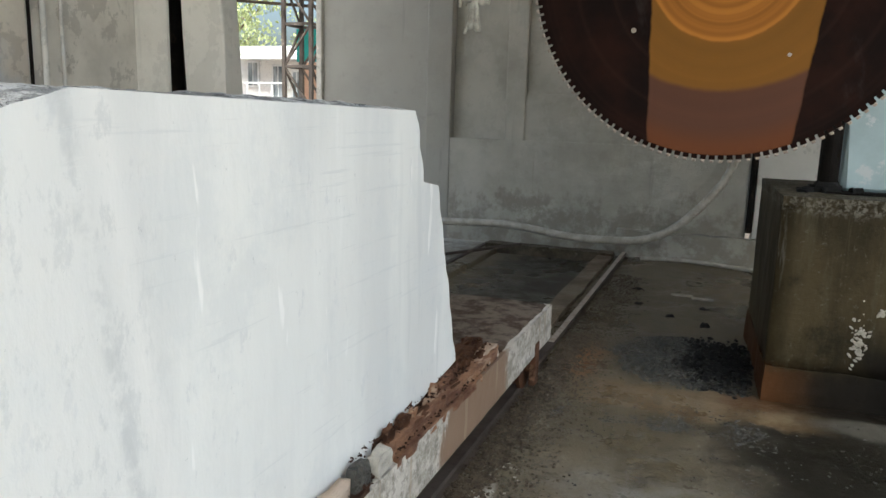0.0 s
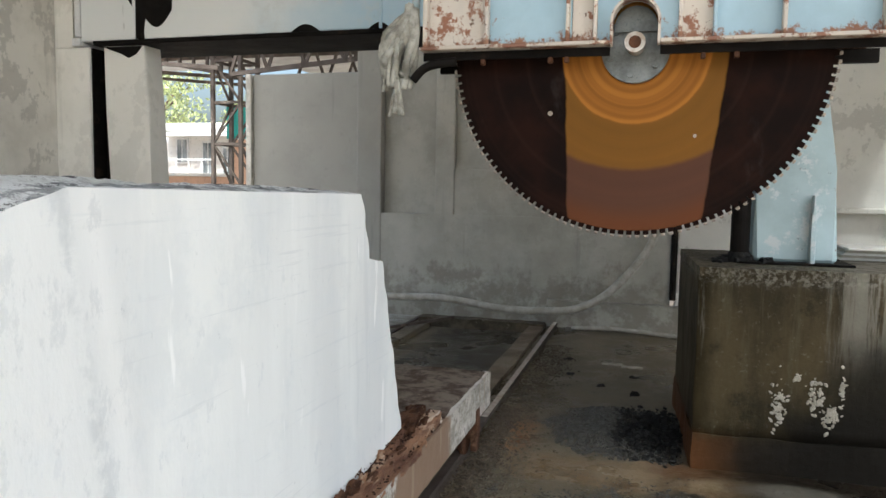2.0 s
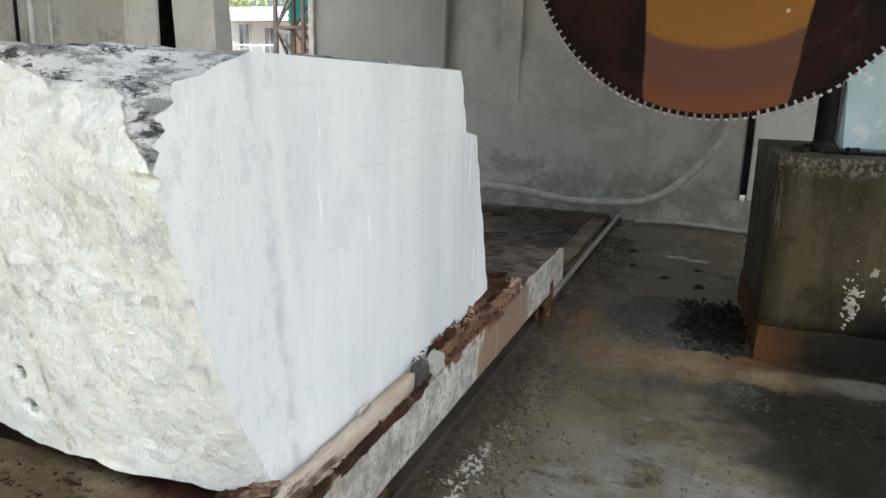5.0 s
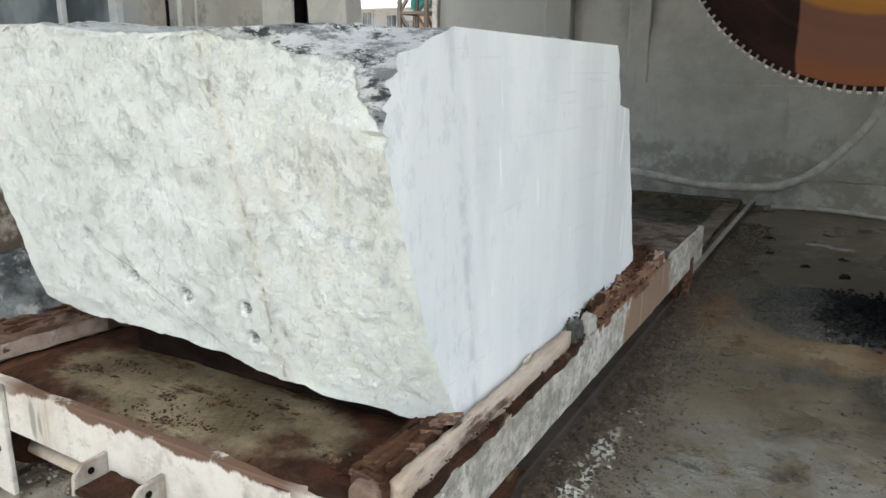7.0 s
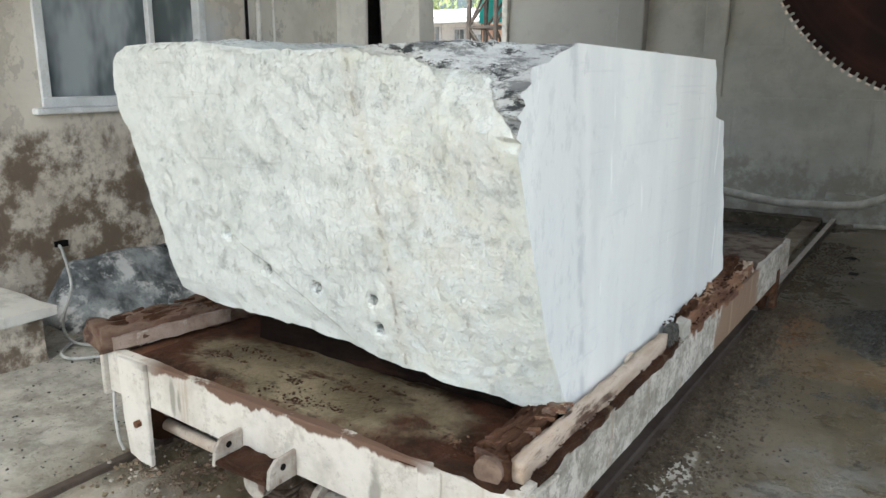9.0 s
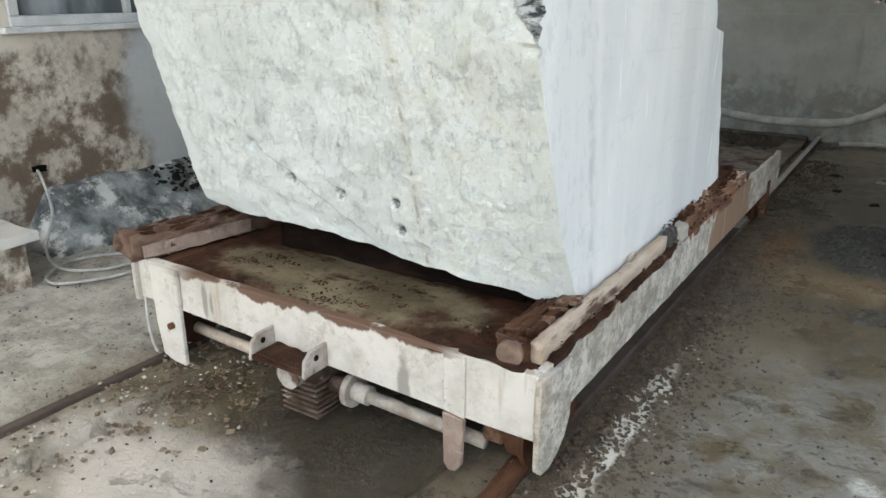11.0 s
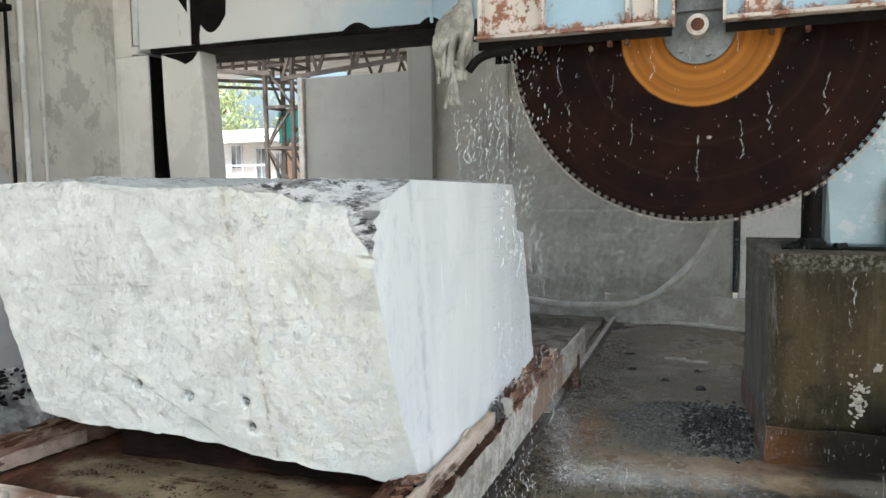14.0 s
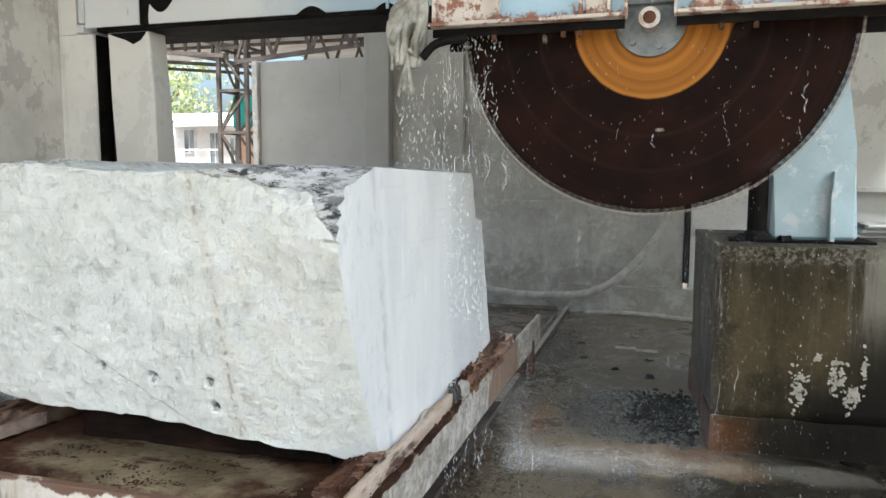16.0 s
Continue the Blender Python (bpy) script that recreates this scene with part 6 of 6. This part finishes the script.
# ---- outside: lattice tower, far shed roof, house, trees ----
def tower():
    ob = thing("lattice_tower", "brown steel lattice tower beside the shed", "lattice tower")
    x0, x1, y0, y1, top = -5.53, -5.06, 9.4, 9.9, 4.0
    for x in (x0, x1):
        for y in (y0, y1):
            part("tower_leg", bar(bmesh.new(), (x, y, -0.12), (x, y, top), 0.055), M_TRUSS, ob)
    z, flip = 0.3, 0
    while z < top - 0.5:
        for a, b in (((x0, y0), (x1, y0)), ((x0, y1), (x1, y1)), ((x0, y0), (x0, y1)), ((x1, y0), (x1, y1))):
            part("tie", bar(bmesh.new(), (*a, z), (*b, z), 0.04), M_TRUSS, ob)
            p, q = (a, b) if flip else (b, a)
            part("brace", bar(bmesh.new(), (*p, z), (*q, z + 0.62), 0.028), M_TRUSS, ob)
        z += 0.62
        flip ^= 1


def far_shed():
    ob = thing("far_shed_roof", "weathered sheet roof on brown steel trusses", "shed roof")
    part("roof_sheet", prism([(9.0, 4.05), (15.5, 4.30), (15.5, 4.34), (9.0, 4.09)], "x", -12.5, 1.0), M_SHEET, ob)
    part("roof_sheet", prism([(15.52, 4.30), (22.0, 4.45), (22.0, 4.49), (15.52, 4.34)], "x", -7.4, 3.0), M_SHEET, ob)
    for y in (9.2, 11.2, 13.2):
        z1 = 4.0 + (y - 9) * 0.038
        part("chord", bar(bmesh.new(), (-12, y, z1), (1, y, z1), 0.06), M_TRUSS, ob)
        part("chord", bar(bmesh.new(), (-5.1, y, z1 - 0.85), (1, y, z1 - 0.35), 0.06), M_TRUSS, ob)
        part("chord", bar(bmesh.new(), (-12, y, z1 + 0.0 - 0.15), (-5.3, y, z1 - 0.75), 0.06), M_TRUSS, ob)
        for i in range(10):
            x = -5.1 + 0.6 * i
            lo = z1 - 0.85 + 0.5 * (x + 5.1) / 6.1
            part("web_bar", bar(bmesh.new(), (x, y, lo), (x + 0.3, y, z1), 0.04), M_TRUSS, ob)
            part("web_bar", bar(bmesh.new(), (x + 0.3, y, z1), (x + 0.6, y, lo + 0.05), 0.04), M_TRUSS, ob)
    # lattice rafter that falls towards the tower
    for i in range(16):
        t0, t1 = i / 16, (i + 1) / 16
        a = Vector((-9.2 + 3.9 * t0, 9.65, 4.2 - 0.75 * t0))
        b = Vector((-9.2 + 3.9 * t1, 9.65, 4.2 - 0.75 * t1))
        part("rafter_bar", bar(bmesh.new(), a, b, 0.045), M_TRUSS, ob)
        part("rafter_bar", bar(bmesh.new(), a - Vector((0, 0, 0.25)), b - Vector((0, 0, 0.25)), 0.045), M_TRUSS, ob)
        part("rafter_post", bar(bmesh.new(), a, a - Vector((0, 0, 0.25)), 0.04), M_TRUSS, ob)
    for x in (-7.2, 2.8):
        part("shed_post", bar(bmesh.new(), (x, 21.6, -0.12), (x, 21.6, 4.44), 0.14), M_TRUSS, ob)
    for x in (-12.3, 0.9):
        part("shed_post", bar(bmesh.new(), (x, 13.2, -0.12), (x, 13.2, 4.2), 0.14), M_TRUSS, ob)
        part("shed_post", bar(bmesh.new(), (x, 9.2, -0.12), (x, 9.2, 4.05), 0.14), M_TRUSS, ob)
    p = thing("hoarding", "teal plastic sheet hoarding on posts", "hoarding")
    part("sheet", boxed((-7.32, 12.6, 2.45), (-6.0, 12.64, 3.08), 0.004), M_TEAL, p)
    part("sheet", boxed((-7.25, 12.6, 0.9), (-6.0, 12.64, 2.44), 0.004), M_PEACH, p, "peach lower sheet")
    for x in (-7.27, -6.05):
        part("post", bar(bmesh.new(), (x, 12.7, -0.12), (x, 12.7, 3.1), 0.08), M_TRUSS, p)


def house():
    ob = thing("house", "low whitewashed house with a barred window and door", "house")
    part("house_wall", boxed((-18.0, 18.0, -0.12), (-10.3, 23.0, 3.05), 0.02), M_HOUSE, ob)
    part("parapet", boxed((-18.1, 17.9, 3.051), (-10.2, 23.1, 3.25), 0.02), M_HOUSE, ob)
    for x, w, z0, z1 in ((-12.35, 0.42, 2.1, 2.85), (-11.5, 0.42, 1.5, 2.75), (-10.85, 0.35, 1.7, 2.6), (-14.2, 0.8, 1.6, 2.7)):
        win = part("window", boxed((x, 17.96, z0), (x + w, 17.998, z1), 0.01), M_FRAME, ob)
        part("pane", boxed((x + 0.06, 17.945, z0 + 0.06), (x + w / 2 - 0.02, 17.959, z1 - 0.06), 0), M_GLASS, win)
        part("pane", boxed((x + w / 2 + 0.02, 17.945, z0 + 0.06), (x + w - 0.06, 17.959, z1 - 0.06), 0), M_GLASS, win)
    part("sunshade", boxed((-12.6, 17.5, 2.86), (-10.4, 17.99, 2.94), 0.01), M_HOUSE, ob)
    w = thing("boundary_wall", "low peach boundary wall with small openings", "wall", kind="structure")
    part("wall_field", boxed((-16.0, 15.2, -0.12), (-6.5, 15.4, 1.72), 0.02), M_PEACH, w)
    part("coping", boxed((-16.0, 15.15, 1.721), (-6.5, 15.45, 1.80), 0.01), M_HOUSE, w)
    r = thing("railing", "thin pale railing before the house", "railing")
    part("top_rail", bar(bmesh.new(), (-15.0, 17.2, 2.2), (-10.6, 17.2, 2.2), 0.04), M_FRAME, r)
    for i in range(12):
        part("baluster", bar(bmesh.new(), (-15.0 + 0.4 * i, 17.2, -0.12), (-15.0 + 0.4 * i, 17.2, 2.2), 0.03), M_FRAME, r)


def tree(x, y, h, spread, seed):
    rng = random.Random(seed)
    ob = thing("tree", "leafy yellow-green tree behind the house", "tree", (x, y, -0.12), "trees behind the house")
    bm = bmesh.new()
    rod(bm, (0, 0, 0), (0.1, 0, h * 0.55), 0.2, 10, 0.11)
    tips = []
    for i in range(9):
        a, z = rng.uniform(0, 6.28), h * rng.uniform(0.35, 0.6)
        tip = (spread * 0.7 * math.cos(a), spread * 0.7 * math.sin(a), h * rng.uniform(0.65, 0.95))
        rod(bm, (0.05, 0, z), tip, 0.08, 6, 0.02)
        tips.append(tip)
    part("trunk", bm, M_BARK, ob)
    verts, faces = [], []
    for c in range(46):
        t = rng.choice(tips)
        cx, cy, cz = [q + rng.gauss(0, spread * 0.26) for q in t]
        for _ in range(60):
            p = Vector((cx + rng.gauss(0, 0.3), cy + rng.gauss(0, 0.3), cz + rng.gauss(0, 0.24)))
            e = Euler((rng.uniform(0, 6), rng.uniform(0, 6), rng.uniform(0, 6))).to_matrix()
            s = rng.uniform(0.06, 0.13)
            o = len(verts)
            for q in ((-s, 0, 0), (0, -s * 0.45, 0.01), (s, 0, 0), (0, s * 0.45, 0.01)):
                verts.append(p + e @ Vector(q))
            faces.append((o, o + 1, o + 2, o + 3))
    me = bpy.data.meshes.new("crown")
    me.from_pydata(verts, [], faces)
    me.materials.append(M_LEAF)
    new("crown", me).parent = ob


tower()
far_shed()
house()
tree(-19.5, 26, 7.2, 2.6, 1)
tree(-15.5, 27, 4.5, 2.2, 2)
tree(-12.6, 26, 4.2, 2.0, 3)
tree(-23.5, 27, 4.8, 2.6, 4)


# ---- falling water: rigid sheets of drops ----
def drops(name, count, xr, yr, zr, size, seed, material, label, long=4.0):
    rng = random.Random(seed)
    verts, faces = [], []
    tri = [(0, 2, 4), (2, 1, 4), (1, 3, 4), (3, 0, 4), (2, 0, 5), (1, 2, 5), (3, 1, 5), (0, 3, 5)]
    for _ in range(count):
        x, y, z = rng.uniform(*xr), rng.uniform(*yr), rng.uniform(*zr)
        r = size * rng.uniform(0.5, 1.4)
        h = r * rng.uniform(1.5, long)
        lean = rng.uniform(-0.12, 0.12) * h
        o = len(verts)
        verts += [(x + r, y, z), (x - r, y, z), (x, y + r, z), (x, y - r, z), (x + lean, y, z + h), (x - lean, y, z - h)]
        faces += [tuple(o + i for i in t) for t in tri]
    me = bpy.data.meshes.new(name)
    me.from_pydata(verts, [], faces)
    me.materials.append(material)
    return tagged(new(name, me), label, "water", kind="stuff")


def strands(name, count, xr, yr, size, seed, material, label):
    """Wavering threads of water, each a chain of long drops."""
    rng = random.Random(seed)
    verts, faces = [], []
    tri = [(0, 2, 4), (2, 1, 4), (1, 3, 4), (3, 0, 4), (2, 0, 5), (1, 2, 5), (3, 1, 5), (0, 3, 5)]
    for _ in range(count):
        x, y, z = rng.uniform(*xr), rng.uniform(*yr), rng.uniform(-0.1, 0.15)
        r = size * rng.uniform(0.6, 1.4)
        for _ in range(rng.randint(3, 9)):
            dx, h = rng.gauss(0, 0.006), rng.uniform(0.012, 0.028)
            q = r * rng.uniform(0.5, 1.3)
            o = len(verts)
            verts += [(x + q, y, z), (x - q, y, z), (x, y + q, z), (x, y - q, z), (x - dx, y, z + h * 0.6), (x + dx, y, z - h * 0.6)]
            faces += [tuple(o + i for i in t) for t in tri]
            x, z = x + dx, z - h * (1.0 if rng.random() < 0.8 else 1.8)
    me = bpy.data.meshes.new(name)
    me.from_pydata(verts, [], faces)
    me.materials.append(material)
    return tagged(new(name, me), label, "water", kind="stuff")


def water():
    made = []
    for i in range(6):
        n = strands("water_threads", 20, (-0.08, 0.26), (2.80, 2.98), 0.0026, 80 + i, M_WATER, "wavering white threads of water beside the blade")
        made.append((n, 2.82, 2.66, (-0.04, -0.12, -0.20)[i % 3], 0.5, 11.2 + 0.083 * i))
        n = strands("water_threads", 6, (0.06, 1.62), (2.80, 2.86), 0.0016, 100 + i, M_WATER, "thin threads of water running before the blade")
        made.append((n, 2.82, 2.66, 0.0, 0.5, 11.6 + 0.083 * i))
    for i in range(8):
        n = drops("water_curtain", 260, (0.0, 1.7), (2.80, 3.05), (-0.25, 0.25), 0.0014, 40 + i, M_WATER, "thin curtain of water drops falling from the saw hood", 3.0)
        made.append((n, 2.72, 2.62, 0.0, 0.52, 11.35 + 0.07 * i))
    for i in range(8):
        n = drops("water_jet", 250, (-0.07, 0.22), (2.80, 2.95), (-0.24, 0.24), 0.0030, 60 + i, M_WATER, "splashing jet of water below the rag", 3.0)
        made.append((n, 2.42, 2.30, (-0.10, -0.20, -0.28)[i % 3], 0.5, 11.2 + 0.066 * i))
    return made


WATER = water()
def splash():
    """Fine spray that stands where the water strikes the floor and the trolley."""
    rng = random.Random(90)
    ob = drops("floor_splash", 16, (0.2, 1.2), (3.25, 3.6), (0.0, 0.05), 0.0010, 90, M_SPRAY, "fine splash where the water strikes the floor", 2.0)
    verts, faces = [], []
    tri = [(0, 2, 4), (2, 1, 4), (1, 3, 4), (3, 0, 4), (2, 0, 5), (1, 2, 5), (3, 1, 5), (0, 3, 5)]
    for i in range(44000):
        kind = rng.random()
        if kind < 0.62:
            x = 0.16 + abs(rng.gauss(0, 0.55))
            y, z, s = 3.30 + 0.14 * (x - 0.2) + rng.gauss(0, 0.07), abs(rng.gauss(0, 0.05)), 1.0
        elif kind < 0.80:
            x, y, z, s = rng.gauss(0.17, 0.05), rng.gauss(3.3, 0.08), rng.random() ** 1.5 * 0.42, 0.9
        elif kind < 0.90:
            x, y, z, s = rng.uniform(0.1, 1.5), rng.uniform(3.0, 3.75), rng.random() ** 2 * 0.45, 0.9
        else:
            x, y, z, s = rng.uniform(-0.05, 1.3), rng.uniform(2.9, 3.6), rng.uniform(0.2, 1.7), 1.0
        r = 0.0010 * s * rng.uniform(0.5, 1.5)
        h = r * rng.uniform(1.0, 2.0)
        o = len(verts)
        verts += [(x + r, y, z), (x - r, y, z), (x, y + r, z), (x, y - r, z), (x, y, z + h), (x, y, z - h)]
        faces += [tuple(o + i for i in t) for t in tri]
    me = bpy.data.meshes.new("floor_splash")
    me.from_pydata(verts, [], faces)
    me.materials.append(M_SPRAY)
    ob.data = me
    return ob


SPLASH = splash()
MIST = drops("spray_mist", 42000, (-0.12, 1.20), (2.95, 3.7), (0.05, 1.75), 0.0012, 93, M_MIST, "fine mist of spray that hangs behind the block", 2.0)


def motions():
    carried = [(t, pose(0, s, 0)) for t, s in FEED]
    for ob in (TROLLEY, BLOCK, ROCK, SHARD, CRUMBS, *TIMBERS):
        walk(ob, carried)
    for w in WHEELS:
        x, y, z = w.location
        walk(w, [(t, pose(x, y, z, -math.degrees(s / 0.108), 0, 0)) for t, s in FEED])
    # the blade stands until 11.3 s, starts slowly and runs up until 14.5 s to six turns a second
    rows, turn = [(0.0, pose(*BC)), (11.3, pose(*BC))], 0.0
    for i in range(1, 142):
        if i <= 36:
            turn += 50.0 * 2 * (i - 0.5) / 36 ** 2
        elif i <= 51:
            turn += 160.0 / 15 + (i - 44) * 1.1
        elif i <= 81:
            turn += 24.0
        elif i <= 96:
            turn += 48.0 + (i - 89) * 3.2
        else:
            turn += 72.0
        rows.append((11.3 + i / 30, pose(*BC, 0, turn, 0)))
    walk(BLADE, rows)
    # water falls in sheets that start anew under the hood
    for ob, top, fall, thrown, cycle, start in WATER:
        rows = [(0.0, pose(0, 0, top)), (start, pose(0, 0, top))]
        t = start
        while t < 16.0:
            n = 4
            at, drift = (0.0, thrown) if t > 12.6 or not thrown else (0.20, 0.0)
            rows.append((t + 0.001, pose(at, 0, top)))
            for q in range(1, n + 1):
                rows.append((t + cycle * q / n, pose(at + drift * min(1.0, 2.0 * q / n), 0, top - fall * (0.55 * (q / n) + 0.45 * (q / n) ** 2))))
            t += cycle + 1 / 30
            rows.append((t, pose(0, 0, top)))
        walk(ob, rows)
    walk(MIST, [(0.0, pose(0, 0, -2.2)), (11.9, pose(0, 0, -2.2)), (13.3, pose(0, 0, 0))] + [(13.3 + 0.3 * i, pose(0.03 * math.sin(i * 1.7), 0.02 * math.sin(i * 2.3), 0.03 * math.sin(i * 1.1))) for i in range(1, 10)])
    walk(SPLASH, [(0.0, pose(0, 0, -2.0)), (11.6, pose(0, 0, -2.0)), (12.2, pose(0, 0, -0.1))] + [(12.2 + 0.2 * i, pose(0.02 * math.sin(i * 2.1), 0.02 * math.sin(i * 1.3), 0.02 * math.sin(i * 2.7))) for i in range(1, 20)])


motions()
